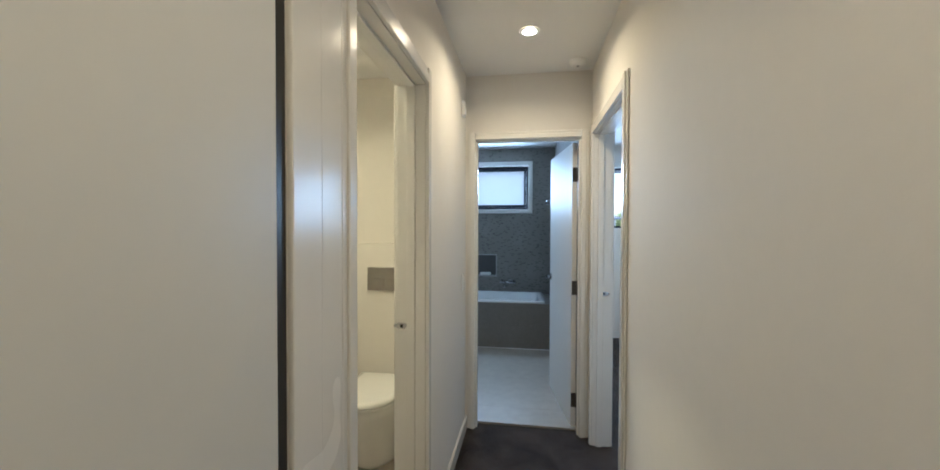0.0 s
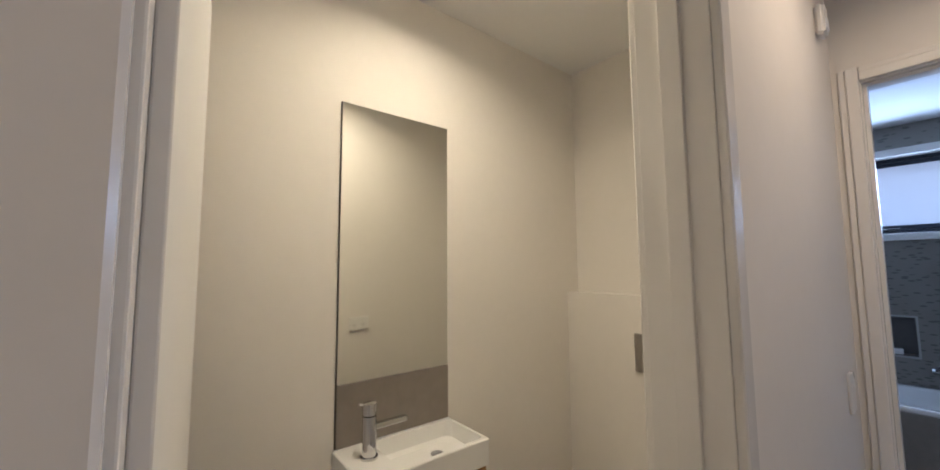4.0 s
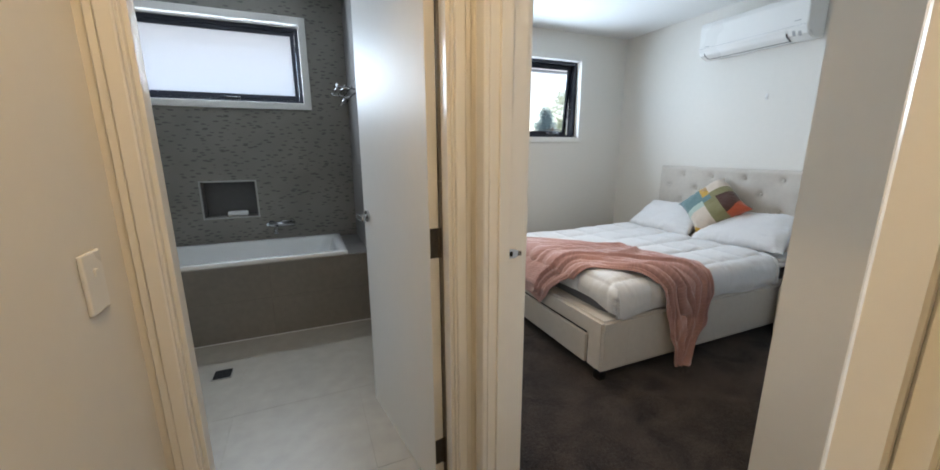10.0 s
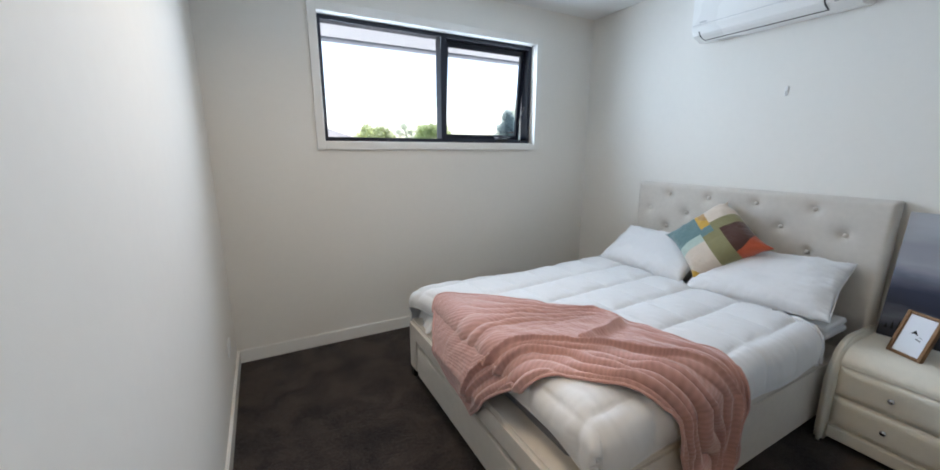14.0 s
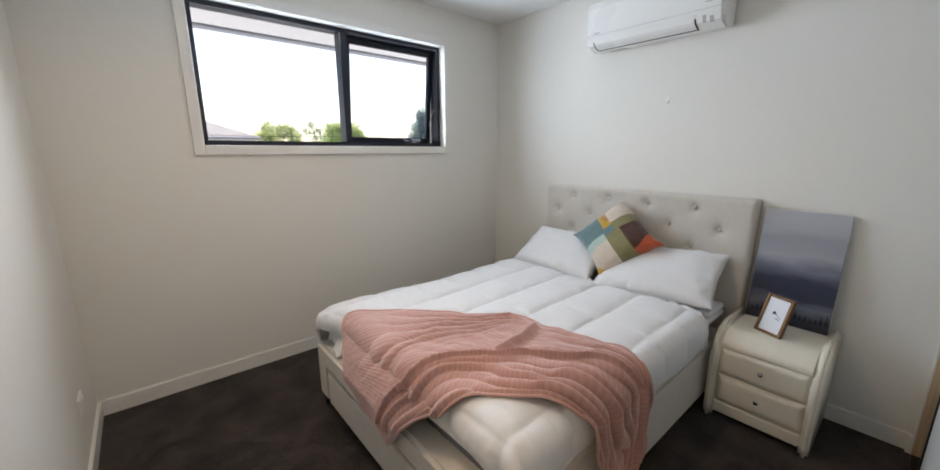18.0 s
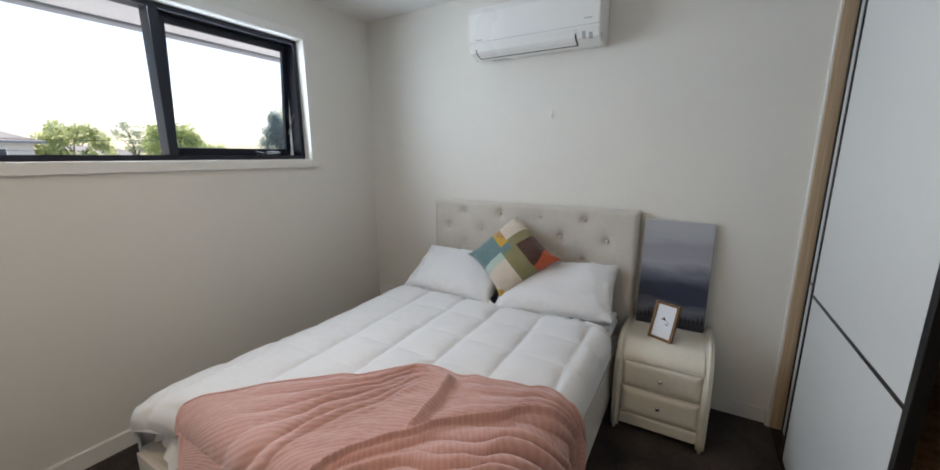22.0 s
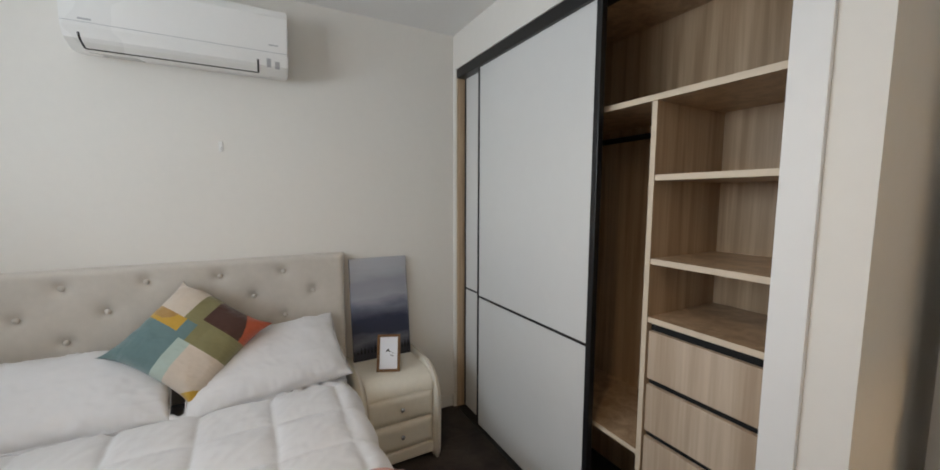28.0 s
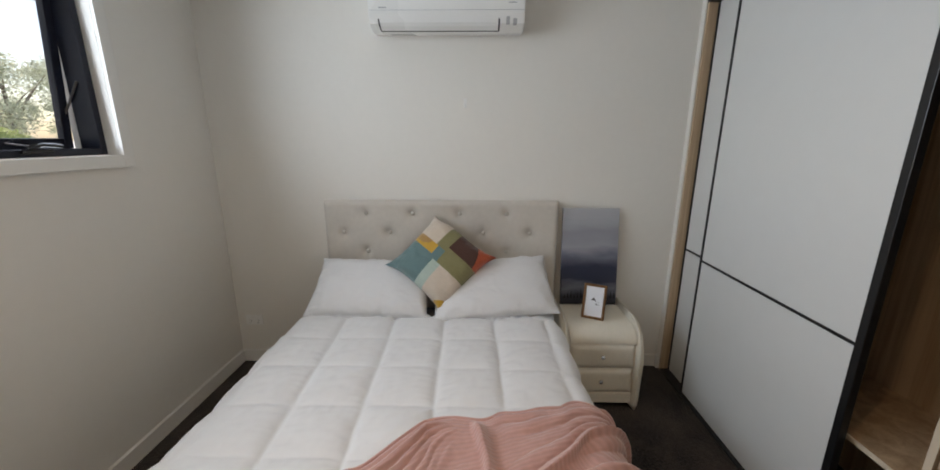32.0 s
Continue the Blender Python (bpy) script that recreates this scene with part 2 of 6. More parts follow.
def carpet_material():
    """Dark cut pile: brushed patches, fibre speckle and a soft rough relief."""
    m = bpy.data.materials.new("carpet_pile")
    m.use_nodes = True
    n, l = m.node_tree.nodes, m.node_tree.links
    p = n["Principled BSDF"]
    tc = n.new("ShaderNodeTexCoord")

    def rough_noise(scale, detail, distort=0.0):
        k = n.new("ShaderNodeTexNoise")
        k.inputs["Scale"].default_value, k.inputs["Detail"].default_value, k.inputs["Distortion"].default_value = scale, detail, distort
        l.new(tc.outputs["Object"], k.inputs["Vector"])
        return k

    patch, tuft, fibre = rough_noise(5.5, 5, 0.6), rough_noise(70, 3), rough_noise(420, 2)
    a = n.new("ShaderNodeMath")
    a.operation, a.inputs[1].default_value = "MULTIPLY_ADD", 0.70
    l.new(tuft.outputs[0], a.inputs[0])
    l.new(patch.outputs[0], a.inputs[2])
    b = n.new("ShaderNodeMath")
    b.operation, b.inputs[1].default_value = "MULTIPLY_ADD", 0.5
    l.new(fibre.outputs[0], b.inputs[0])
    l.new(a.outputs[0], b.inputs[2])
    r = n.new("ShaderNodeValToRGB")
    r.color_ramp.elements[0].color, r.color_ramp.elements[1].color = (0.0036, 0.0027, 0.0025, 1), (0.054, 0.0395, 0.033, 1)
    sub = n.new("ShaderNodeMath")
    sub.operation, sub.inputs[1].default_value = "MULTIPLY", 0.62
    l.new(b.outputs[0], sub.inputs[0])
    r.color_ramp.elements[0].position, r.color_ramp.elements[1].position = 0.52, 0.80
    l.new(sub.outputs[0], r.inputs[0])
    l.new(r.outputs[0], p.inputs["Base Color"])
    p.inputs["Roughness"].default_value, p.inputs["Sheen Weight"].default_value = 0.95, 0.12
    p.inputs["Specular IOR Level"].default_value = 0.15
    bp = n.new("ShaderNodeBump")
    bp.inputs["Strength"].default_value, bp.inputs["Distance"].default_value = 0.8, 0.008
    l.new(b.outputs[0], bp.inputs["Height"])
    l.new(bp.outputs[0], p.inputs["Normal"])
    return m


def mosaic_material():
    """Grey feature tile with scattered darker leaf-shaped insets."""
    m = bpy.data.materials.new("feature_tile")
    m.use_nodes = True
    n, l = m.node_tree.nodes, m.node_tree.links
    p = n["Principled BSDF"]
    tc, mp, v, noise_big = (n.new(k) for k in ("ShaderNodeTexCoord", "ShaderNodeMapping", "ShaderNodeTexVoronoi", "ShaderNodeTexNoise"))
    mp.inputs["Scale"].default_value = (15, 15, 52)
    mp.inputs["Rotation"].default_value = (0, radians(12), 0)
    l.new(tc.outputs["Object"], mp.inputs["Vector"])
    l.new(mp.outputs[0], v.inputs["Vector"])
    v.inputs["Scale"].default_value = 1.0
    noise_big.inputs["Scale"].default_value = 3
    r = n.new("ShaderNodeValToRGB")
    r.color_ramp.elements[0].position, r.color_ramp.elements[1].position = 0.24, 0.33
    r.color_ramp.elements[0].color, r.color_ramp.elements[1].color = (0.125, 0.115, 0.102, 1), (0.240, 0.222, 0.194, 1)
    l.new(v.outputs["Distance"], r.inputs[0])
    hsv, mr = n.new("ShaderNodeHueSaturation"), n.new("ShaderNodeMapRange")
    l.new(tc.outputs["Object"], noise_big.inputs["Vector"])
    l.new(noise_big.outputs[0], mr.inputs[0])
    mr.inputs[3].default_value, mr.inputs[4].default_value = 0.75, 1.25
    l.new(mr.outputs[0], hsv.inputs["Value"])
    l.new(r.outputs[0], hsv.inputs["Color"])
    l.new(hsv.outputs[0], p.inputs["Base Color"])
    b = n.new("ShaderNodeBump")
    b.inputs["Strength"].default_value, b.inputs["Distance"].default_value = 0.5, 0.003
    l.new(r.outputs[0], b.inputs["Height"])
    l.new(b.outputs[0], p.inputs["Normal"])
    p.inputs["Roughness"].default_value = 0.42
    return m


def weave_material(name, color, rough=0.9, pitch=260.0, strength=0.25, spread=0.06, bands="DIAGONAL"):
    """Cloth: fine wavy ribs over soft tone changes."""
    m = material(name, color, rough, spread=spread, scale=6, sheen=0.3)
    n, l = m.node_tree.nodes, m.node_tree.links
    p = n["Principled BSDF"]
    tc, w, b = (n.new(k) for k in ("ShaderNodeTexCoord", "ShaderNodeTexWave", "ShaderNodeBump"))
    w.inputs["Scale"].default_value, w.inputs["Distortion"].default_value = pitch / 6.28, 1.5
    w.bands_direction = bands
    l.new(tc.outputs["Object"], w.inputs["Vector"])
    l.new(w.outputs[0], b.inputs["Height"])
    b.inputs["Strength"].default_value, b.inputs["Distance"].default_value = strength, 0.003
    l.new(b.outputs[0], p.inputs["Normal"])
    return m


def ribbed_material(name, color, pitch=0.0165):
    """Soft ribbed knit: rounded ribs along one way of the cloth, a fuzzy nap over them."""
    m = material(name, color, 0.95, spread=0.10, scale=9, sheen=0.45)
    n, l = m.node_tree.nodes, m.node_tree.links
    p = n["Principled BSDF"]
    uv, sp, wob, off, wave_, nap, tone, mul, bump_ = (n.new("ShaderNode" + k) for k in ("UVMap", "SeparateXYZ", "TexNoise", "Math", "Math", "TexNoise", "MapRange", "Mix", "Bump"))
    uv.uv_map = "rib"
    l.new(uv.outputs[0], sp.inputs[0])
    l.new(uv.outputs[0], wob.inputs["Vector"])
    wob.inputs["Scale"].default_value = 26
    off.operation, off.inputs[1].default_value = "MULTIPLY_ADD", 0.006
    l.new(wob.outputs[0], off.inputs[0])
    l.new(sp.outputs["X"], off.inputs[2])
    turn = n.new("ShaderNodeMath")
    turn.operation, turn.inputs[1].default_value = "MULTIPLY", 2 * math.pi / pitch
    l.new(off.outputs[0], turn.inputs[0])
    wave_.operation = "SINE"
    l.new(turn.outputs[0], wave_.inputs[0])
    l.new(uv.outputs[0], nap.inputs["Vector"])
    nap.inputs["Scale"].default_value, nap.inputs["Detail"].default_value = 420, 3
    both = n.new("ShaderNodeMath")
    both.operation, both.inputs[1].default_value = "MULTIPLY_ADD", 0.9
    l.new(nap.outputs[0], both.inputs[0])
    l.new(wave_.outputs[0], both.inputs[2])
    # Colour follows rib height too: darker grooves, their shade painted in.
    tone.inputs[1].default_value, tone.inputs[2].default_value, tone.inputs[3].default_value, tone.inputs[4].default_value = -0.8, 1.6, 0.90, 1.04
    l.new(both.outputs[0], tone.inputs[0])
    old = p.inputs["Base Color"].links[0].from_socket
    mul.data_type, mul.blend_type = "RGBA", "MULTIPLY"
    mul.inputs[0].default_value = 1.0
    l.new(old, mul.inputs[6])
    l.new(tone.outputs[0], mul.inputs[7])
    l.new(mul.outputs[2], p.inputs["Base Color"])
    bump_.inputs["Strength"].default_value, bump_.inputs["Distance"].default_value = 0.22, 0.0022
    l.new(both.outputs[0], bump_.inputs["Height"])
    l.new(bump_.outputs[0], p.inputs["Normal"])
    return m


PAINT = material("wall_paint", (0.765, 0.735, 0.68), 0.78, spread=0.015, scale=5, bump=0.05, bump_scale=180)
CEIL = material("ceiling_paint", (0.82, 0.815, 0.80), 0.8, spread=0.01, scale=5, bump=0.04, bump_scale=150)
TRIM = material("gloss_trim_paint", (0.80, 0.78, 0.735), 0.22, spread=0.015, scale=6)
DOORPAINT = material("door_paint", (0.79, 0.785, 0.765), 0.46, spread=0.012, scale=4, bump=0.03, bump_scale=120)
DOORPAINT.node_tree.nodes["Principled BSDF"].inputs["Specular IOR Level"].default_value = 0.3
CARPET = carpet_material()
TILEFLOOR = material("pale_floor_tile", (0.36, 0.335, 0.285), 0.42, spread=0.13, scale=2.6)
WCFLOOR = material("taupe_floor_tile", (0.36, 0.32, 0.27), 0.35, spread=0.08, scale=5)
GREYTILE = material("grey_wall_tile", (0.20, 0.19, 0.18), 0.35, spread=0.10, scale=5)
TUBTILE = material("taupe_bath_tile", (0.21, 0.19, 0.165), 0.35, spread=0.12, scale=5)
SKIRT = material("taupe_skirting_tile", (0.24, 0.21, 0.18), 0.4, spread=0.1, scale=6)
GROUT = material("grout", (0.36, 0.328, 0.275), 0.9)
WCGROUT = material("taupe_grout", (0.335, 0.30, 0.25), 0.9)
DARKGROUT = material("dark_grout", (0.185, 0.167, 0.147), 0.9)
# Grey tile at half tone: the recess's shade painted into the niche back.
NICHE = material("shaded_niche_tile", (0.10, 0.096, 0.092), 0.4, spread=0.1, scale=6)
FEATURE = mosaic_material()
CERAMIC = material("white_ceramic", (0.84, 0.84, 0.82), 0.09, spread=0.01, coat=0.3)
CHROME = material("chrome", (0.58, 0.58, 0.59), 0.06, 1.0, spread=0.02)
STEEL = material("brushed_steel", (0.45, 0.43, 0.40), 0.33, 1.0, spread=0.05, scale=30)
HINGE = material("dark_bronze", (0.10, 0.092, 0.085), 0.4, 0.8, spread=0.1, scale=20)
BLACK = material("black_metal", (0.007, 0.007, 0.008), 0.34, 0.0, spread=0.1)
WINFRAME = material("charcoal_window_frame", (0.008, 0.011, 0.024), 0.5, 0.0, spread=0.1)
MIRROR = material("mirror_silver", (0.86, 0.87, 0.84), 0.015, 1.0, spread=0.0)
GLASS = clear_glass("window_glass")
FROST = clear_glass("frosted_glass", 0.8)
OAK = rustic_oak("natural_oak")
LAMINATE = wood("pale_oak_laminate", (0.56, 0.405, 0.265), (0.35, 0.235, 0.14), along=2, rough=0.34, grain=1.9)
SLIDER = material("white_slider_panel", (0.68, 0.68, 0.66), 0.4, spread=0.015, scale=3)
BEDFABRIC = weave_material("beige_upholstery", (0.575, 0.53, 0.47), 0.85, 900, 0.15)
LEATHER = material("cream_leather", (0.73, 0.68, 0.575), 0.38, spread=0.05, scale=8, bump=0.15, bump_scale=220)
DUVET = weave_material("white_cotton", (0.69, 0.69, 0.695), 0.8, 1200, 0.08, 0.02)
THROW = ribbed_material("dusty_pink_knit", (0.50, 0.283, 0.248))
MATTRESS = weave_material("grey_mattress_cloth", (0.10, 0.10, 0.115), 0.9, 600, 0.2)
ACWHITE = material("white_plastic", (0.80, 0.79, 0.76), 0.3, spread=0.01)
# Near-black that paints the shade in gaps, holes and slots; also drawn ink.
DARKGAP = material("dark_gap", (0.01, 0.01, 0.01), 0.9)
LED = emitter("lit_lamp_face", (1.0, 0.86, 0.66), 18.0)

# ---- building helpers ----
PLACE = {}


def thing(name, at, label, category, group="", kind=""):
    ob = new(name)
    ob.empty_display_size = 0.1
    ob.location = at
    PLACE[ob] = Vector(at)
    return tagged(ob, label, category, group, kind)


def mesh_object(name, bm, mat, smooth=False):
    me = bpy.data.meshes.new(name)
    bmesh.ops.recalc_face_normals(bm, faces=bm.faces)
    bm.to_mesh(me)
    bm.free()
    for m in mat if isinstance(mat, (list, tuple)) else [mat]:
        me.materials.append(m)
    if smooth:
        for f in me.polygons:
            f.use_smooth = True
    return new(name, me)


def part(name, bm, mat, parent, label="", smooth=False):
    """Links a bmesh, in world places, as one mesh under a thing or part."""
    ob = mesh_object(name, bm, mat, smooth)
    ob.parent = parent
    if parent in PLACE:
        ob.matrix_parent_inverse = Matrix.Translation(-PLACE[parent])
    if label:
        ob["label"] = label
    return ob


def structure(name, bm, mat, label, category, smooth=False):
    return tagged(mesh_object(name, bm, mat, smooth), label, category, kind="structure")


def box(bm, x0, x1, y0, y1, z0, z1, bevel=0.0, seg=2):
    vs = [bm.verts.new(c) for c in ((x0, y0, z0), (x1, y0, z0), (x1, y1, z0), (x0, y1, z0), (x0, y0, z1), (x1, y0, z1), (x1, y1, z1), (x0, y1, z1))]
    fs = [bm.faces.new([vs[i] for i in q]) for q in ((3, 2, 1, 0), (4, 5, 6, 7), (0, 1, 5, 4), (1, 2, 6, 5), (2, 3, 7, 6), (3, 0, 4, 7))]
    if bevel:
        es = list({e for f in fs for e in f.edges})
        bmesh.ops.bevel(bm, geom=es, offset=bevel, segments=seg, affect="EDGES", profile=0.5)
    return bm


def boxes(*dims, bevel=0.0):
    bm = bmesh.new()
    for d in dims:
        box(bm, *d, bevel=bevel)
    return bm


def solid(*dims):
    """One closed skin round boxes that touch."""
    xs, ys, zs = (sorted({round(v, 4) for d in dims for v in d[k:k + 2]}) for k in (0, 2, 4))
    full = set()
    for x0, x1, y0, y1, z0, z1 in dims:
        for i, x in enumerate(xs[:-1]):
            if x0 - 1e-4 <= x < x1 - 1e-4:
                for j, y in enumerate(ys[:-1]):
                    if y0 - 1e-4 <= y < y1 - 1e-4:
                        full.update((i, j, k) for k, z in enumerate(zs[:-1]) if z0 - 1e-4 <= z < z1 - 1e-4)
    bm, made = bmesh.new(), {}

    def corner(i, j, k):
        if (i, j, k) not in made:
            made[i, j, k] = bm.verts.new((xs[i], ys[j], zs[k]))
        return made[i, j, k]

    for i, j, k in full:
        for step, quad in (((-1, 0, 0), ((0, 0, 0), (0, 0, 1), (0, 1, 1), (0, 1, 0))), ((1, 0, 0), ((1, 0, 0), (1, 1, 0), (1, 1, 1), (1, 0, 1))),
                ((0, -1, 0), ((0, 0, 0), (1, 0, 0), (1, 0, 1), (0, 0, 1))), ((0, 1, 0), ((0, 1, 0), (0, 1, 1), (1, 1, 1), (1, 1, 0))),
                ((0, 0, -1), ((0, 0, 0), (0, 1, 0), (1, 1, 0), (1, 0, 0))), ((0, 0, 1), ((0, 0, 1), (1, 0, 1), (1, 1, 1), (0, 1, 1)))):
            if (i + step[0], j + step[1], k + step[2]) not in full:
                bm.faces.new([corner(i + a, j + b, k + c) for a, b, c in quad])
    return bm


def tube(bm, points, r, n=12, caps=True):
    """A round bar along a line of points."""
    pts = [Vector(p) for p in points]
    rings = []
    side = None
    for i, p in enumerate(pts):
        d = (pts[min(i + 1, len(pts) - 1)] - pts[max(i - 1, 0)]).normalized()
        if side is None:
            side = d.orthogonal().normalized()
        side = (side - d * side.dot(d)).normalized()
        up = d.cross(side)
        rr = r[i] if isinstance(r, (list, tuple)) else r
        rings.append([bm.verts.new(p + (side * math.cos(a) + up * math.sin(a)) * rr) for a in (2 * math.pi * k / n for k in range(n))])
    for a, b in zip(rings, rings[1:]):
        for k in range(n):
            bm.faces.new((a[k], a[(k + 1) % n], b[(k + 1) % n], b[k]))
    if caps:
        bm.faces.new(rings[0][::-1])
        bm.faces.new(rings[-1])
    return bm


def loft(bm, rings, cap0=True, cap1=True):
    vs = [[bm.verts.new(p) for p in ring] for ring in rings]
    n = len(vs[0])
    for a, b in zip(vs, vs[1:]):
        for k in range(n):
            bm.faces.new((a[k], a[(k + 1) % n], b[(k + 1) % n], b[k]))
    if cap0:
        bm.faces.new(vs[0][::-1])
    if cap1:
        bm.faces.new(vs[-1])
    return bm


def turned(bm, m):
    bmesh.ops.transform(bm, matrix=m, verts=bm.verts)
    return bm


def grid(fn, nu, nv):
    """A sheet from fn(u, v) with u, v in 0..1."""
    bm = bmesh.new()
    vs = [[bm.verts.new(fn(i / nu, j / nv)) for j in range(nv + 1)] for i in range(nu + 1)]
    for i in range(nu):
        for j in range(nv):
            bm.faces.new((vs[i][j], vs[i + 1][j], vs[i + 1][j + 1], vs[i][j + 1]))
    return bm

# ---- the large structure ----
H = 2.48
XW, XE = 0.422, 1.278          # hall faces
YN = 2.725                    # hall end wall
BW, BE, BN = 1.294, 4.245, 5.238  # bedroom faces
WS = 2.40                     # wardrobe wall face
T = 0.10

structure("floor_carpet", boxes((-0.78, 4.36, -1.9, 5.42, -0.06, 0.0)), CARPET, "dark charcoal brown cut pile carpet", "carpet")
structure("ceiling", boxes((-0.78, 4.36, -1.9, 5.42, H, H + 0.1)), CEIL, "plain white plasterboard ceiling", "ceiling")
# hall west wall, with the cupboard and the toilet door openings
structure("wall_hall_west", solid((0.30, XW, 0.683, 0.93, 0, H), (0.30, XW, 0.93, 1.655, 2.05, H), (0.30, XW, 1.655, YN, 0, H),
    (0.30, XW, -0.25, 0.683, 2.05, H), (0.30, XW, -1.8, -0.25, 0, H)), PAINT, "cream painted hallway plasterboard wall", "wall")
structure("wall_hall_east", solid((XE, XE + 0.11, -1.8, 1.815, 0, H), (XE, XE + 0.11, 1.815, 2.645, 2.05, H), (XE, XE + 0.11, 2.645, 2.80, 0, H)), PAINT,
    "cream painted hallway plasterboard wall", "wall")
structure("wall_hall_end", solid((-0.68, 0.475, YN, YN + T, 0, H), (0.475, 1.225, YN, YN + T, 2.05, H), (1.225, XE, YN, YN + T, 0, H)), PAINT,
    "cream painted end wall round the bathroom door", "wall")
structure("wall_hall_south", boxes((0.30, XE + 0.11, -1.9, -1.8, 0, H)), PAINT, "cream painted hallway wall", "wall")
structure("wall_toilet_west", boxes((-0.69, -0.59, 0.75, YN, 0, H)), PAINT, "cream painted toilet room wall", "wall")
structure("wall_toilet_south", boxes((-0.59, 0.30, 0.75, 0.85, 0, H)), PAINT, "cream painted toilet room wall", "wall")
structure("wall_toilet_cistern", solid((-0.59, 0.30, 2.57, YN, 0, 1.31), (-0.59, 0.30, 2.66, YN, 1.31, H)), PAINT,
    "cream boxed-in cistern wall with a ledge", "wall")
structure("wall_bathroom_west", boxes((-0.78, -0.68, YN, 5.36, 0, H)), GREYTILE, "grey tiled bathroom wall", "wall")
structure("wall_bathroom_east", boxes((1.215, BW, YN + T, BN, 0, H)), [PAINT], "painted dividing wall of bathroom and bedroom", "wall")
# exterior wall with both windows
BX0, BX1, BZ0, BZ1 = -0.28, 0.86, 1.67, 2.25
WX0, WX1, WZ0, WZ1 = 1.940, 3.625, 1.425, 2.203
structure("wall_north", solid((-0.78, 0.06, BN, BN + 0.2, 0, WZ0), (0.437, 4.5, BN, BN + 0.2, 0, WZ0), (0.06, 0.437, BN, BN + 0.2, 0, 0.772),
    (0.06, 0.437, BN, BN + 0.2, 1.056, WZ0), (0.06, 0.437, BN + 0.1, BN + 0.2, 0.772, 1.056), (-0.78, BX0, BN, BN + 0.2, WZ0, H), (BX0, BX1, BN, BN + 0.2, WZ0, BZ0),
    (BX0, BX1, BN, BN + 0.2, BZ1, H), (BX1, WX0, BN, BN + 0.2, WZ0, H), (WX0, WX1, BN, BN + 0.2, WZ1, H), (WX1, 4.5, BN, BN + 0.2, WZ0, H)), PAINT,
    "cream painted outside wall with windows", "wall")
structure("wall_east", boxes((BE, BE + 0.12, 1.6, BN, 0, H)), PAINT, "cream painted bedroom wall behind the bed", "wall")
structure("wall_wardrobe", solid((2.235, 2.395, 2.29, 2.372, 0, H), (2.395, 4.205, 2.29, WS, 2.265, H), (4.205, BE, 2.29, WS, 0, H),
    (2.235, 2.335, 1.72, 2.29, 0, H)), PAINT, "cream painted wardrobe wall with a short nib", "wall")
structure("wall_south", boxes((XE + 0.11, BE, 1.60, 1.72, 0, H)), PAINT, "cream painted wall behind wardrobe and door", "wall")


def architrave(name, axis, face, out, a0, a1, top, width=0.066, thick=0.017):
    """Moulded architrave round an opening in the plane axis = face; out is the side it stands on."""
    ob = thing(name, (face, (a0 + a1) / 2, 0) if axis == "x" else ((a0 + a1) / 2, face, 0), "white gloss moulded door architrave", "architrave", kind="structure")
    f0, f1, f2 = sorted((face, face + out * thick)), sorted((face, face + out * thick * 0.6)), 0

    def put(n, lo, hi, z0, z1):
        bm = bmesh.new()
        for (p, q, f) in ((0.0, 0.62, f0), (0.62, 1.0, f1)):
            if n == "head":
                zz = (z0 + (z1 - z0) * p, z0 + (z1 - z0) * q)
                d = (lo, hi)
            else:
                inner_low = n == "upright_high"
                s = (lo + (hi - lo) * p, lo + (hi - lo) * q) if inner_low else (hi - (hi - lo) * q, hi - (hi - lo) * p)
                d, zz = s, (z0, z1)
            dims = (f[0], f[1], d[0], d[1]) if axis == "x" else (d[0], d[1], f[0], f[1])
            box(bm, *dims, *zz, bevel=0.003, seg=1)
        part("head" if n == "head" else "upright", bm, TRIM, ob)

    put("upright_low", a0 - width, a0, 0, top + width)
    put("upright_high", a1, a1 + width, 0, top + width)
    put("head", a0 + 0.001, a1 - 0.001, top, top + width)
    return ob


def jamb(name, axis, f0, f1, a0, a1, top, stop, t=0.019):
    """Door lining with a stop bead: f0..f1 is the wall's depth, stop the bead's place in it."""
    ob = thing(name, ((f0 + f1) / 2, (a0 + a1) / 2, 0) if axis == "x" else ((a0 + a1) / 2, (f0 + f1) / 2, 0), "white gloss door jamb lining", "door frame", kind="structure")

    def put(n, lo, hi, z0, z1, g0, g1):
        dims = (g0, g1, lo, hi) if axis == "x" else (lo, hi, g0, g1)
        part(n, boxes((*dims, z0, z1), bevel=0.0015), TRIM, ob)

    put("lining", a0 - t, a0, 0, top, f0, f1)
    put("lining", a1, a1 + t, 0, top, f0, f1)
    put("lining", a0 - t, a1 + t, top, top + t, f0, f1)
    put("stop_bead", a0, a0 + 0.011, 0, top, stop, stop + 0.035)
    put("stop_bead", a1 - 0.011, a1, 0, top, stop, stop + 0.035)
    put("stop_bead", a0 + 0.011, a1 - 0.011, top - 0.011, top, stop, stop + 0.035)
    return ob


jamb("door_frame_toilet", "x", 0.298, XW + 0.002, 0.95, 1.636, 2.03, 0.345)
architrave("architrave_toilet", "x", XW, 1, 0.945, 1.641, 2.035)
architrave("architrave_toilet_inside", "x", 0.30, -1, 0.945, 1.641, 2.035)
jamb("door_frame_bathroom", "y", YN - 0.002, YN + T + 0.002, 0.494, 1.206, 2.03, YN + 0.015)
architrave("architrave_bathroom", "y", YN, -1, 0.489, 1.211, 2.035, width=0.05)
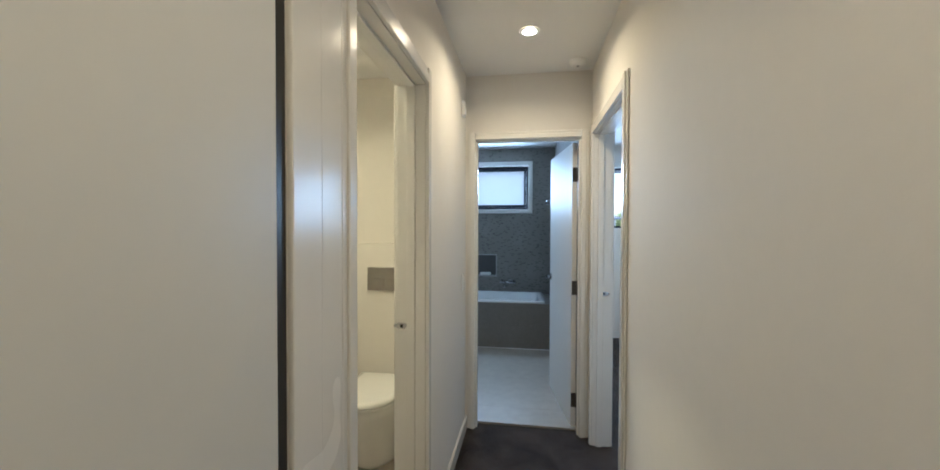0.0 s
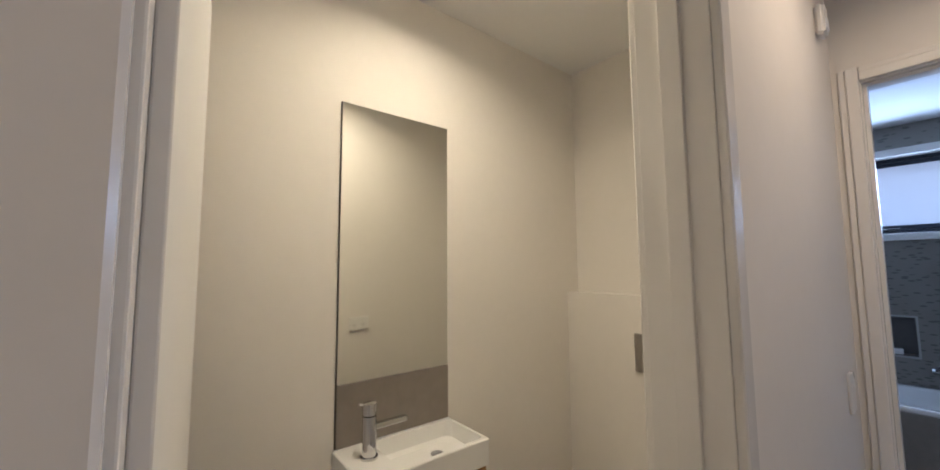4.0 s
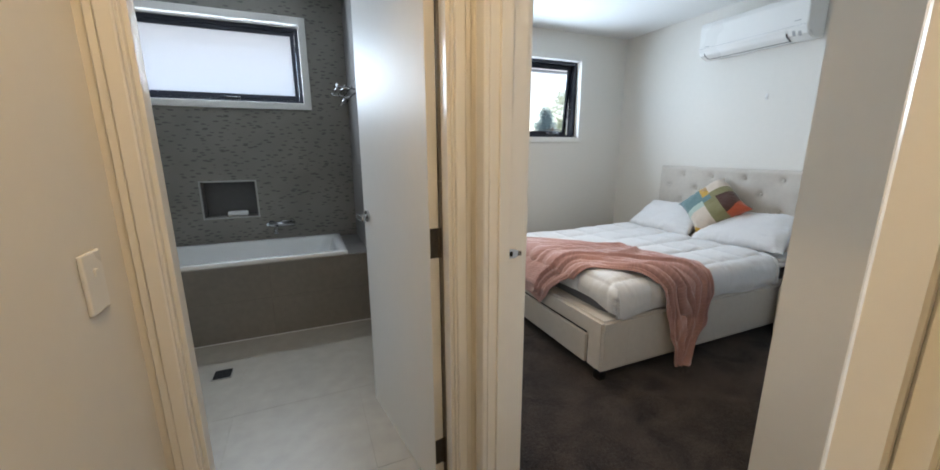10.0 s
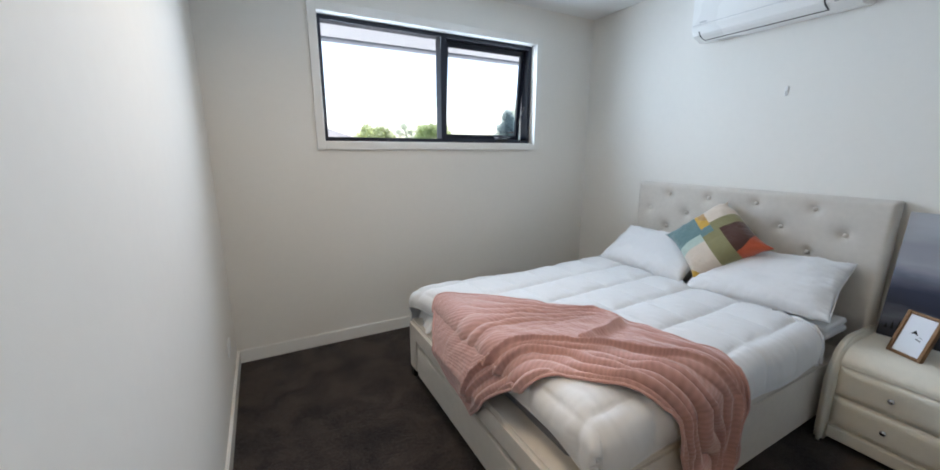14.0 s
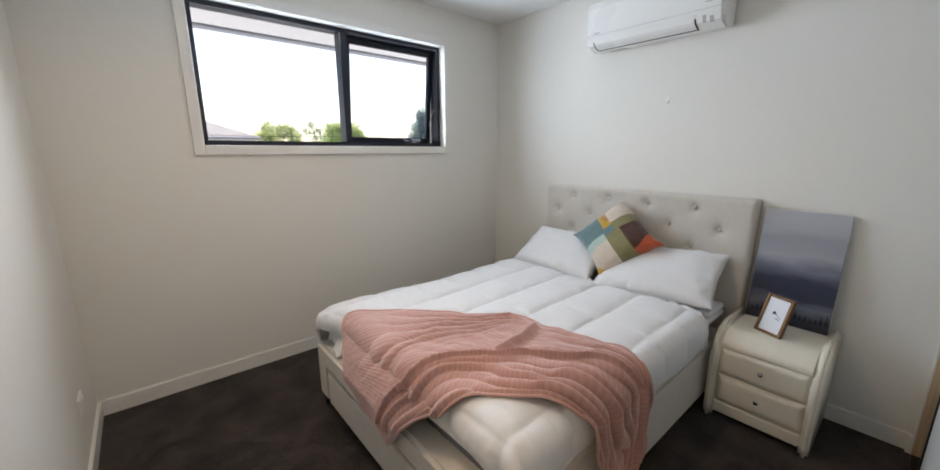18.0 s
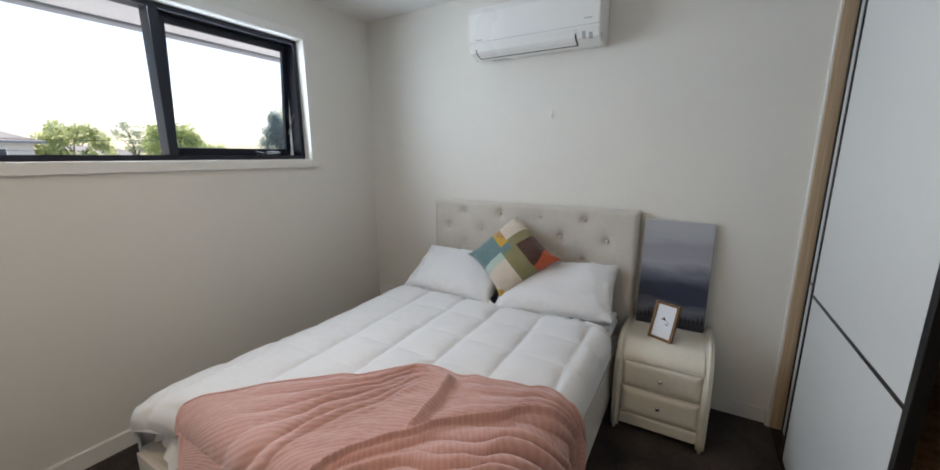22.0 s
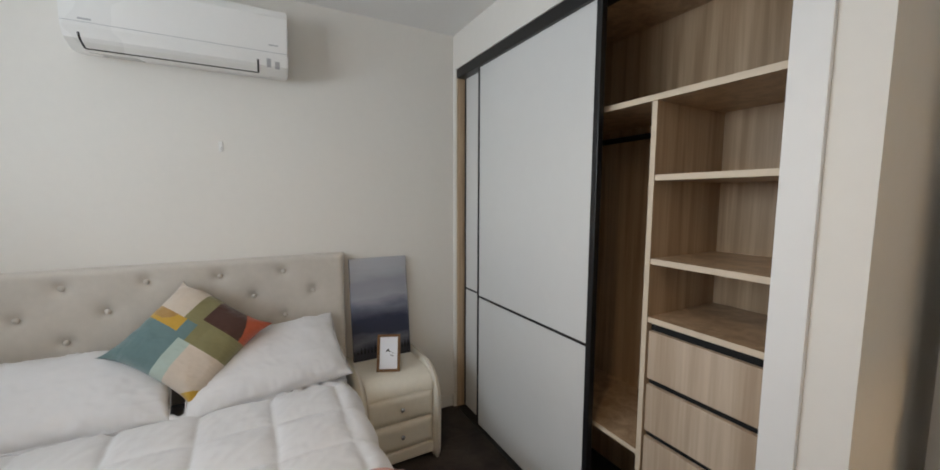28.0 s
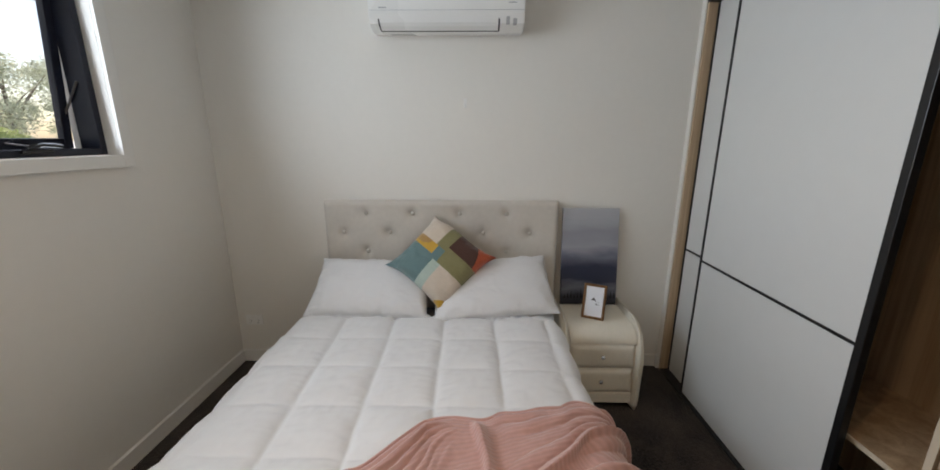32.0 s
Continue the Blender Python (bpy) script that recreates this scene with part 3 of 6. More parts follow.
jamb("door_frame_bedroom", "x", XE - 0.002, XE + 0.112, 1.834, 2.626, 2.03, XE + 0.025)
architrave("architrave_bedroom", "x", XE, -1, 1.829, 2.631, 2.035)
architrave("architrave_bedroom_inside", "x", XE + 0.11, 1, 1.829, 2.631, 2.035)


def skirting(name, runs):
    """Bevelled white baseboard pieces; each run is x0, x1, y0, y1."""
    ob = thing(name, (runs[0][0], runs[0][2], 0), "white painted timber baseboard", "baseboard", kind="structure")
    for r in runs:
        bm = boxes((*r, 0.0, 0.088))
        bmesh.ops.bevel(bm, geom=[e for e in bm.edges if all(v.co.z > 0.05 for v in e.verts)], offset=0.005, segments=2, affect="EDGES")
        part("board", bm, TRIM, ob)


skirting("baseboard_bedroom", [(BW + 0.014, BE - 0.014, BN - 0.014, BN), (BW, BW + 0.014, 2.81, BN), (BE - 0.014, BE, WS + 0.014, BN), (4.208, BE, WS, WS + 0.014),
    (2.235, 2.325, 2.372, 2.386)])
skirting("baseboard_hall", [(XW, XW + 0.014, 1.71, YN), (XE - 0.014, XE, -1.8, 1.76), (XW, XW + 0.014, -1.8, -0.3)])

# bathroom floor and toilet floor, a little above the carpet's backing
structure("floor_bathroom_bed", boxes((-0.68, 1.215, YN + 0.075, BN, 0.0, 0.013)), GROUT, "grey tile bed of bathroom floor", "floor")
structure("floor_toilet_bed", boxes((-0.59, 0.335, 0.85, 2.57, 0.0, 0.013)), WCGROUT, "grey tile bed of toilet floor", "floor")
skirt = thing("skirting_toilet", (-0.59, 1.7, 0), "taupe tiled skirting in the toilet room", "skirting", kind="structure")
for k in range(3):
    part("skirting_tile", boxes((-0.59, -0.581, 0.86 + 0.6 * k, min(1.458 + 0.6 * k, 2.568), 0.01, 0.105), bevel=0.0015), SKIRT, skirt)
part("skirting_tile", boxes((-0.58, 0.018, 2.561, 2.57, 0.01, 0.105), bevel=0.0015), SKIRT, skirt)
part("skirting_tile", boxes((0.02, 0.299, 2.561, 2.57, 0.01, 0.105), bevel=0.0015), SKIRT, skirt)


def window(name, x0, x1, z0, z1, y, mullions, label):
    """Fixed outer frame and white reveal; sashes are added to it."""
    ob = thing(name, ((x0 + x1) / 2, y, z0), label, "window", kind="structure")
    w = 0.028
    fr = bmesh.new()
    for d in ((x0, x0 + w, y, y + 0.09, z0, z1), (x1 - w, x1, y, y + 0.09, z0, z1), (x0 + w, x1 - w, y, y + 0.09, z0, z0 + w), (x0 + w, x1 - w, y, y + 0.09, z1 - w, z1)):
        box(fr, *d, bevel=0.002, seg=1)
    part("window_frame", fr, WINFRAME, ob)
    for m in mullions:
        part("mullion", boxes((m - 0.022, m + 0.022, y - 0.004, y + 0.092, z0 + w, z1 - w), bevel=0.002), WINFRAME, ob)
    # reveal liner boards
    for n, d in (("reveal_board", (x0 - 0.012, x0 - 0.001, BN - 0.004, y + 0.05, z0, z1)), ("reveal_board", (x1 + 0.001, x1 + 0.012, BN - 0.004, y + 0.05, z0, z1)),
            ("window_sill", (x0 - 0.012, x1 + 0.012, BN - 0.004, y + 0.05, z0 - 0.012, z0 - 0.001)), ("reveal_board", (x0 - 0.012, x1 + 0.012, BN - 0.004, y + 0.05, z1 + 0.001, z1 + 0.012))):
        part(n, boxes(d), TRIM, ob)
    return ob


def window_trim(ob, x0, x1, z0, z1, w, face):
    """Flat white picture-frame boards round the reveal."""
    for d in ((x0 - w, x0 - 0.002, z0 - w, z1 + w), (x1 + 0.002, x1 + w, z0 - w, z1 + w), (x0 - 0.002, x1 + 0.002, z0 - w, z0 - 0.002), (x0 - 0.002, x1 + 0.002, z1 + 0.002, z1 + w)):
        part("trim_board", boxes((d[0], d[1], face - 0.016, face, d[2], d[3]), bevel=0.002), TRIM, ob)


def pane(x0, x1, z0, z1, y, mat, parent):
    ob = part("pane", boxes((x0, x1, y, y + 0.005, z0, z1)), mat, parent)
    ob.visible_shadow = False
    return ob


WY, BY = 5.292, 5.345
win = window("window_1", WX0, WX1, WZ0, WZ1, WY, [2.818], "wide white-trimmed bedroom window with charcoal frames, one sash ajar")
window_trim(win, WX0, WX1, WZ0, WZ1, 0.055, BN)
pane(WX0 + 0.028, 2.798, WZ0 + 0.028, WZ1 - 0.028, WY + 0.03, GLASS, win)
# awning sash, hung at its head and pushed out at its foot
sash_bm = bmesh.new()
sx0, sx1, sz0, sz1 = 2.836, WX1 - 0.022, WZ0 + 0.006, WZ1 - 0.03
for d in ((sx0, sx0 + 0.058, 0, 0.03, sz0, sz1), (sx1 - 0.036, sx1, 0, 0.03, sz0, sz1), (sx0 + 0.058, sx1 - 0.036, 0, 0.03, sz0, sz0 + 0.060), (sx0 + 0.058, sx1 - 0.036, 0, 0.03, sz1 - 0.04, sz1)):
    box(sash_bm, *d, bevel=0.002, seg=1)
SWING = Matrix.Translation((0, WY + 0.066, sz1)) @ Matrix.Rotation(radians(5), 4, "X") @ Matrix.Translation((0, 0, -sz1))
sash = part("sash", turned(sash_bm, SWING), WINFRAME, win, "charcoal awning sash pushed ajar")
sp = part("pane", turned(boxes((sx0 + 0.03, sx1 - 0.03, 0.012, 0.017, sz0 + 0.03, sz1 - 0.03)), SWING), GLASS, sash)
sp.visible_shadow = False
wbm = boxes((3.28, 3.39, WY - 0.012, WY + 0.02, WZ0 + 0.012, WZ0 + 0.03), bevel=0.004)
tube(wbm, [(3.30, WY - 0.012, WZ0 + 0.034), (3.34, WY - 0.03, WZ0 + 0.046), (3.40, WY - 0.035, WZ0 + 0.04)], 0.008, 8)
part("winder_handle", wbm, BLACK, win, "black chain winder handle")
part("winder_chain", tube(bmesh.new(), [(3.34, WY + 0.02, WZ0 + 0.04), (3.34, WY + 0.115, WZ0 + 0.052)], 0.004, 6), STEEL, win)
part("sash_stay", tube(bmesh.new(), [(sx1 - 0.01, WY + 0.04, sz0 + 0.30), (sx1 - 0.012, WY + 0.125, sz0 + 0.16)], 0.005, 6), STEEL, win)

bwin = window("window_2", BX0, BX1, BZ0, BZ1, BY - 0.03, [], "small frosted bathroom window with charcoal frame and white trim")
window_trim(bwin, BX0, BX1, BZ0, BZ1, 0.055, BN - 0.012)
bs = bmesh.new()
q0, q1, r0, r1 = BX0 + 0.03, BX1 - 0.03, BZ0 + 0.03, BZ1 - 0.03
for d in ((q0, q0 + 0.03, r0, r1), (q1 - 0.03, q1, r0, r1), (q0 + 0.03, q1 - 0.03, r0, r0 + 0.034), (q0 + 0.03, q1 - 0.03, r1 - 0.03, r1)):
    box(bs, d[0], d[1], BY - 0.02, BY + 0.012, d[2], d[3], bevel=0.002, seg=1)
bsash = part("sash", bs, WINFRAME, bwin)
pane(q0 + 0.03, q1 - 0.03, r0 + 0.034, r1 - 0.03, BY - 0.006, FROST, bsash)
part("winder_handle", boxes((0.30, 0.40, BY - 0.05, BY - 0.02, r0 - 0.012, r0 + 0.01), bevel=0.004), BLACK, bwin)


# ---- doors ----
def lever(parent, m, flip=1):
    """Round rose and flat lever handle; local x runs along the door, y out of its face."""
    bm = bmesh.new()
    tube(bm, [(0, 0, 0), (0, 0.009, 0)], 0.027, 24)
    tube(bm, [(0, 0.008, 0), (0, 0.046, 0)], 0.0105, 14)
    h = part("door_handle", turned(bm, m), CHROME, parent, "chrome lever handle on a round rose")
    arm = boxes((min(0.010, -0.078 * flip), max(0.010, -0.078 * flip), 0.040, 0.053, -0.011, 0.011), bevel=0.005)
    part("lever", turned(arm, m), CHROME, h)
    part("latch_snib", turned(tube(bmesh.new(), [(0, 0.045, 0), (0, 0.052, 0)], 0.006, 10), m), CHROME, h)


def door(name, hinge, angle, width, label, side, back=True, top=2.025, hinges=()):
    """A flush leaf from its hinge line, turned by angle (degrees from +x); side: which face (+1 or -1) the leaf's thickness grows to."""
    ob = thing(name, (*hinge, 0), label, "door", kind="structure")
    m = Matrix.Translation((*hinge, 0)) @ Matrix.Rotation(radians(angle), 4, "Z")
    y0, y1 = (0, 0.035) if side > 0 else (-0.035, 0)
    part("leaf", turned(boxes((0, width, y0, y1, 0.012, top), bevel=0.0025), m), DOORPAINT, ob)
    lever(ob, m @ Matrix.Translation((width - 0.06, y1, 1.0)))
    lever(ob, m @ Matrix.Translation((width - 0.06, y0, 1.0)) @ Matrix.Scale(-1, 4, (0, 1, 0)))
    part("latch_plate", turned(boxes((width - 0.0005, width + 0.0015, y0 + 0.006, y1 - 0.006, 0.94, 1.06)), m), STEEL, ob)
    for z in (0.2, 1.0, 1.8):
        hb = bmesh.new()
        tube(hb, [(-0.004, y1 if side < 0 else y0, z - 0.05), (-0.004, y1 if side < 0 else y0, z + 0.05)], 0.0065, 10)
        box(hb, -0.003, 0.0005, y0 + 0.004, y1 - 0.002, z - 0.05, z + 0.05)
        part("hinge", turned(hb, m), HINGE, ob, "dark bronze butt hinge")
    return ob


door("door_bathroom", (1.198, YN + T + 0.018), 99, 0.70, "white flush bathroom door standing open", 1)
door("door_bedroom", (XE + 0.125, 1.846), 13.4, 0.775, "white flush bedroom door standing open", -1)
door("door_toilet", (0.285, 0.960), 175, 0.665, "white flush toilet door standing open", 1)

# strike plates on the jambs; the lip curls towards the room that the leaf swings into
for c, way in (((0.320, 1.634, 1.0), -1), ((1.345, 2.624, 1.0), 1)):
    s = thing("strike_plate", c, "small brushed metal door strike plate on the jamb", "strike plate")
    bm = bmesh.new()
    r_ = 0.0135
    ring = [(-0.008 - r_ * math.sin(q), r_ * math.cos(q)) for q in (math.pi * k / 10 for k in range(11))]
    ring += [(0.014, -r_), (0.025, -r_ * 0.6), (0.025, r_ * 0.6), (0.014, r_)]
    loft(bm, [[(c[0] + way * x, c[1] + y, c[2] + z) for x, z in ring] for y in (-0.002, 0.001)])
    lip = [(0.024 + 0.008 * math.sin(q), -0.001 - 0.008 * (1 - math.cos(q))) for q in (math.pi / 2 * k / 6 for k in range(7))]
    loft(bm, [[(c[0] + way * x, c[1] + y, c[2] - 0.0075), (c[0] + way * x, c[1] + y, c[2] + 0.0075), (c[0] + way * x, c[1] + y + 0.0015, c[2] + 0.0075), (c[0] + way * x, c[1] + y + 0.0015, c[2] - 0.0075)] for x, y in lip])
    part("plate", bm, CHROME, s, smooth=False)
    # No hole is cut: a black chip on the plate paints its shaded inside.
    part("latch_hole", boxes((c[0] - 0.007, c[0] + 0.006, c[1] - 0.0032, c[1] - 0.0018, c[2] - 0.007, c[2] + 0.007), bevel=0.0005), DARKGAP, s)

trim = thing("trim_cupboard", (XW, 0.78, 0), "wide white gloss trim boards beside the cupboard", "trim", kind="structure")
part("trim_board", boxes((XW + 0.0005, XW + 0.013, 0.686, 0.788, 0.0, 2.06), bevel=0.004), TRIM, trim)
part("trim_board", boxes((XW + 0.0005, XW + 0.010, 0.7905, 0.8785, 0.0, 2.06), bevel=0.003), TRIM, trim)
# linen cupboard door beside the toilet door
cup = thing("linen_cupboard_door", (0.40, 0.2, 0), "large plain cream sliding cupboard door in the hall", "cupboard door")
part("leaf", boxes((XW - 0.035, XW + 0.008, -0.25, 0.650, 0.012, 2.04), bevel=0.003), SLIDER, cup)
# Black strip fills the gap at the leaf's edge, painting in its shade.
part("edge_gap_shade", boxes((0.36, XW + 0.002, 0.653, 0.682, 0.0, 2.05)), BLACK, cup, "black strip painting the shade in the gap beside the door")

# ---- bedroom: the bed ----
YC = 3.89
bed = thing("bed", (3.2, YC, 0), "beige upholstered double bed with a foot drawer and tufted headboard", "bed")


def upholstered(*dims, seam, offset=0.016):
    """Boxes grown together under one cover, rounded everywhere but along the seam's plane."""
    bm = solid(*dims)
    bmesh.ops.dissolve_limit(bm, angle_limit=0.01, verts=bm.verts, edges=bm.edges)
    sharp = [e for e in bm.edges if len(e.link_faces) == 2 and e.calc_face_angle() > 0.5 and not all(abs(v.co.x - seam) < 0.001 for v in e.verts)]
    bmesh.ops.bevel(bm, geom=sharp, offset=offset, segments=3, affect="EDGES", clamp_overlap=True)
    return bm


part("side_rail", upholstered((2.4412, 4.16, 3.175, 3.235, 0.05, 0.365), seam=2.4412), BEDFABRIC, bed)
part("side_rail", upholstered((2.4412, 4.16, 4.545, 4.605, 0.05, 0.365), seam=2.4412), BEDFABRIC, bed)
frb = upholstered((2.25, 2.44, 3.175, 4.605, 0.247, 0.365), (2.25, 2.44, 3.175, 3.305, 0.05, 0.247), (2.25, 2.44, 4.475, 4.605, 0.05, 0.247), seam=2.44)
part("foot_rail", frb, BEDFABRIC, bed)
part("drawer_front", boxes((2.249, 2.275, 3.314, 4.466, 0.055, 0.236), bevel=0.008), BEDFABRIC, bed, "upholstered drawer front under the foot rail")
# Black box behind the drawer front paints the shade in its gaps.
part("drawer_shadow_gap", boxes((2.268, 2.29, 3.300, 4.480, 0.05, 0.246)), DARKGAP, bed)
for lx, ly in ((2.28, 3.21), (2.28, 4.57), (4.10, 3.21), (4.10, 4.57)):
    part("leg", boxes((lx - 0.025, lx + 0.025, ly - 0.025, ly + 0.025, 0.0, 0.052), bevel=0.004), BLACK, bed, "short black leg")

# headboard: tufted pad between two low wings
TUFTS = [(3.442 + 0.287 * k, z) for k in range(4) for z in (1.055, 0.815)] + [(3.299 + 0.287 * k, z) for k in range(5) for z in (0.935, 0.695)]


def pad(u, v):
    y, z = 3.126 + 1.440 * u, 0.30 + 0.835 * v
    x = 4.168
    edge = min(u * 1.44, (1 - u) * 1.44, (1 - v) * 0.835)
    x += 0.034 * (1 - math.sqrt(max(0.0, 1 - max(0.0, 1 - edge / 0.032) ** 2)))
    for ty, tz in TUFTS:
        d2 = (y - ty) ** 2 + (z - tz) ** 2
        if d2 < 0.03:
            x += 0.014 * math.exp(-d2 / 0.0005) + 0.013 * math.exp(-d2 / 0.003)
    return (x, y, z)


part("headboard_pad", grid(pad, 170, 100), BEDFABRIC, bed, "button-tufted beige headboard pad", smooth=True)
part("headboard_back", boxes((4.196, 4.240, 3.128, 4.564, 0.05, 1.132), bevel=0.008), BEDFABRIC, bed)
for ty, tz in TUFTS:
    if tz > 0.7:
        bm = bmesh.new()
        bmesh.ops.create_uvsphere(bm, u_segments=12, v_segments=6, radius=0.0125, matrix=Matrix.Translation((4.184, ty, tz)) @ Matrix.Diagonal((0.65, 1, 1, 1)))
        part("button", bm, BEDFABRIC, bed, smooth=True)
mat_bm = boxes((2.352, 4.14, 3.262, 4.518, 0.30, 0.485), bevel=0.065)
part("slat_base", boxes((2.31, 4.15, 3.236, 4.544, 0.30, 0.345)), BEDFABRIC, bed)
part("mattress", mat_bm, MATTRESS, bed, "dark grey mattress edge", smooth=False)

# duvet: one quilted sheet laid over the mattress
FLATX, RF, FLATS, RS, ZTOP = 2.392, 0.055, 0.618, 0.076, 0.552


def smooth(x, a, b):
    k = min(1.0, max(0.0, (x - a) / (b - a)))
    return k * k * (3 - 2 * k)


def over(X, s, lift=0.0, drape=False):
    """A place on the bedding: X runs along the bed and over its foot, s across it and down its sides."""
    z, x, y = ZTOP, X, s
    if X < FLATX:
        d = FLATX - X
        q = RF * math.pi / 2
        if d < q:
            x, z = FLATX - RF * math.sin(d / RF), z - RF * (1 - math.cos(d / RF))
        else:
            e = d - q
            if drape:
                k = min(e, 0.150)
                x, z = FLATX - RF - 0.633 * k, z - RF - 0.774 * k - max(0.0, e - 0.150)
                e = 0.0
            else:
                x, z = FLATX - RF, z - RF - min(e, 0.100)
            if e > 0.100:
                f = e - 0.100
                x -= min(f, 0.055)
                z -= max(0.0, f - 0.055)
    a = abs(s)
    if a > FLATS:
        d, q = a - FLATS, RS * math.pi / 2
        if d < q:
            yy, dz = FLATS + RS * math.sin(d / RS), RS * (1 - math.cos(d / RS))
        else:
            yy, dz = FLATS + RS + 0.06 * (d - q), RS + (d - q)
        y = math.copysign(yy, s)
        z = min(z, ZTOP - dz) if X < FLATX else z - dz
    if lift:
        h = 0.006
        px, py = Vector(over(X + h, s, 0.0, drape)) - Vector(over(X - h, s, 0.0, drape)), Vector(over(X, s + h, 0.0, drape)) - Vector(over(X, s - h, 0.0, drape))
        nrm = px.cross(py)
        if nrm.length > 1e-9:
            nrm.normalize()
            return tuple(Vector((x, YC + y, z)) + nrm * lift)
    return (x, YC + y, z)


def wave_noise(a, b, seed=0.0):
    return noise.noise(Vector((a, b, seed)))


def puff(X, s):
    """Thickness of the quilt: full in each square, pinched along the stitching, with small gathers beside it."""
    ca = (X - 2.350 + 0.006 * wave_noise(X * 2, s * 3, 1.0)) / 0.2365
    cb = (s + 0.627 - (0.018 + 0.030 * (s + 0.6)) * (X - 3.2) + 0.006 * wave_noise(X * 3, s * 2, 6.0)) / 0.2555
    da, db = abs(ca - round(ca)) * 0.2365, abs(cb - round(cb)) * 0.2555
    pa, pb = 1 - math.exp(-da / 0.020), 1 - math.exp(-db / 0.022)
    full = math.sin(math.pi * (ca % 1)) * math.sin(math.pi * (cb % 1))
    h = 0.021 * (0.45 + 0.55 * pa) * pb + 0.010 * full
    cell = math.floor(ca) * 7.3 + math.floor(cb) * 3.1
    h *= 0.88 + 0.30 * wave_noise(cell, 0.5, 3.0)
    h += 0.0065 * math.exp(-db / 0.030) * pb * wave_noise(X * 55, s * 9, 5.0) + 0.0050 * math.exp(-da / 0.028) * pa * wave_noise(X * 9, s * 55, 12.0)
    h += 0.004 * wave_noise(X * 8, s * 8, 2.0) + 0.0026 * wave_noise(X * 30 + s * 12, s * 24, 15.0) + 0.008 * wave_noise(X * 2.2, s * 2.2, 9.0)
    return max(0.0, h)


def duvet_shape(u, v):
    s0 = 0.838 + 0.016 * wave_noise(u * 5, 1.3) + 0.008 * math.sin(u * 17)
    s = (2 * v - 1) * s0
    x_foot = 2.236 + 0.016 * wave_noise(v * 4, 7.7) - 0.03 * smooth(-s, 0.50, 0.70) + 0.04 * smooth(s, 0.40, 0.60)
    X = x_foot + (3.79 + 0.015 * wave_noise(v * 6, 3.1) - x_foot) * u
    rim = min(1.0, min(u, 1 - u, v, 1 - v) * 30) ** 0.5
    corner = smooth(FLATX + 0.03 - X, 0.0, 0.12) * smooth(abs(s), 0.60, 0.74)
    p = Vector(over(X, s, 0.010 + puff(X, s) * rim * (1 - 0.4 * corner)))
    # the far foot corner sticks out stiffly over the ledge, the near one hangs onto the rail
    out = smooth(s, 0.46, 0.66) * smooth(2.50 - X, 0.0, 0.25)
    tip = out * smooth(s, 0.60, 0.80)
    p.x -= 0.075 * out
    p.z += 0.012 * out - 0.050 * tip
    if s < 0:
        p.x += 0.008 * corner * smooth(-s, 0.70, 0.86)
        p.y -= 0.006 * corner
        if corner > 0.3:
            p.z = max(p.z, 0.373)
    # puckered band along the head edge
    p.z += 0.010 * smooth(u, 0.950, 0.985) * wave_noise(s * 42, u * 20, 33.0)
    if u > 0.97:
        p.z -= 0.02 * (u - 0.97) / 0.03
    return p


duvet = thing("duvet", (3.1, YC, 0.6), "puffy white box-quilted duvet laid on the bed", "duvet")
bm = grid(duvet_shape, 280, 230)
cover = part("quilted_cover", bm, DUVET, duvet, smooth=True)
hem = bmesh.new()
for side in (0.0, 1.0):
    tube(hem, [duvet_shape(k / 70, side) for k in range(71)], 0.006, 6)
tube(hem, [duvet_shape(0.0, k / 70) for k in range(71)], 0.006, 6)
part("hem", hem, DUVET, duvet, smooth=True)
part("gathered_edge", tube(bmesh.new(), [Vector(duvet_shape(1.0, k / 90)) + Vector((0.006 * math.sin(k * 2.1), 0, 0.012 + 0.006 * math.sin(k * 1.7))) for k in range(91)], 0.016, 8), DUVET, duvet, "ruffled head edge", smooth=True)

# a fold of the bottom sheet that has slipped out over the ledge at the far foot corner
def slipped(u, v):
    y = 4.33 + 0.235 * v
    droop = 0.5 + 0.5 * math.sin(5.2 * v + 0.6)
    x = 2.352 - 0.075 * u * (0.55 + 0.6 * droop) - 0.006 * math.sin(19 * v)
    return (x, y, 0.455 - 0.080 * u ** 1.3 + 0.008 * math.sin(14 * v + 3 * u) * u + 0.004)


sheet = thing("bed_sheet", (2.33, 4.44, 0.37), "white bed sheet corner slipped out under the duvet", "sheet")
part("cloth", grid(slipped, 14, 40), DUVET, sheet, smooth=True)

# throw: a ribbed knitted blanket bunched across the foot of the bed and down one side
ROWS = [(0.0, 2.13, 0.24, 2.36, 0.47), (0.12, 2.075, 0.07, 2.54, 0.32), (0.25, 2.05, -0.13, 2.76, 0.08), (0.37, 2.23, -0.30, 2.95, -0.10),
    (0.50, 2.36, -0.44, 2.99, -0.34), (0.62, 2.50, -0.58, 3.03, -0.56), (0.72, 2.64, -0.72, 3.06, -0.71), (0.82, 2.71, -0.90, 3.01, -0.92), (0.92, 2.75, -1.09, 2.90, -1.11), (1.0, 2.77, -1.25, 2.85, -1.25)]
CREST = [(0.0, 0.0), (0.18, 0.03), (0.25, 0.12), (0.37, 0.31), (0.50, 0.48), (0.62, 0.62), (0.72, 0.76), (0.85, 0.84), (1.0, 0.88)]


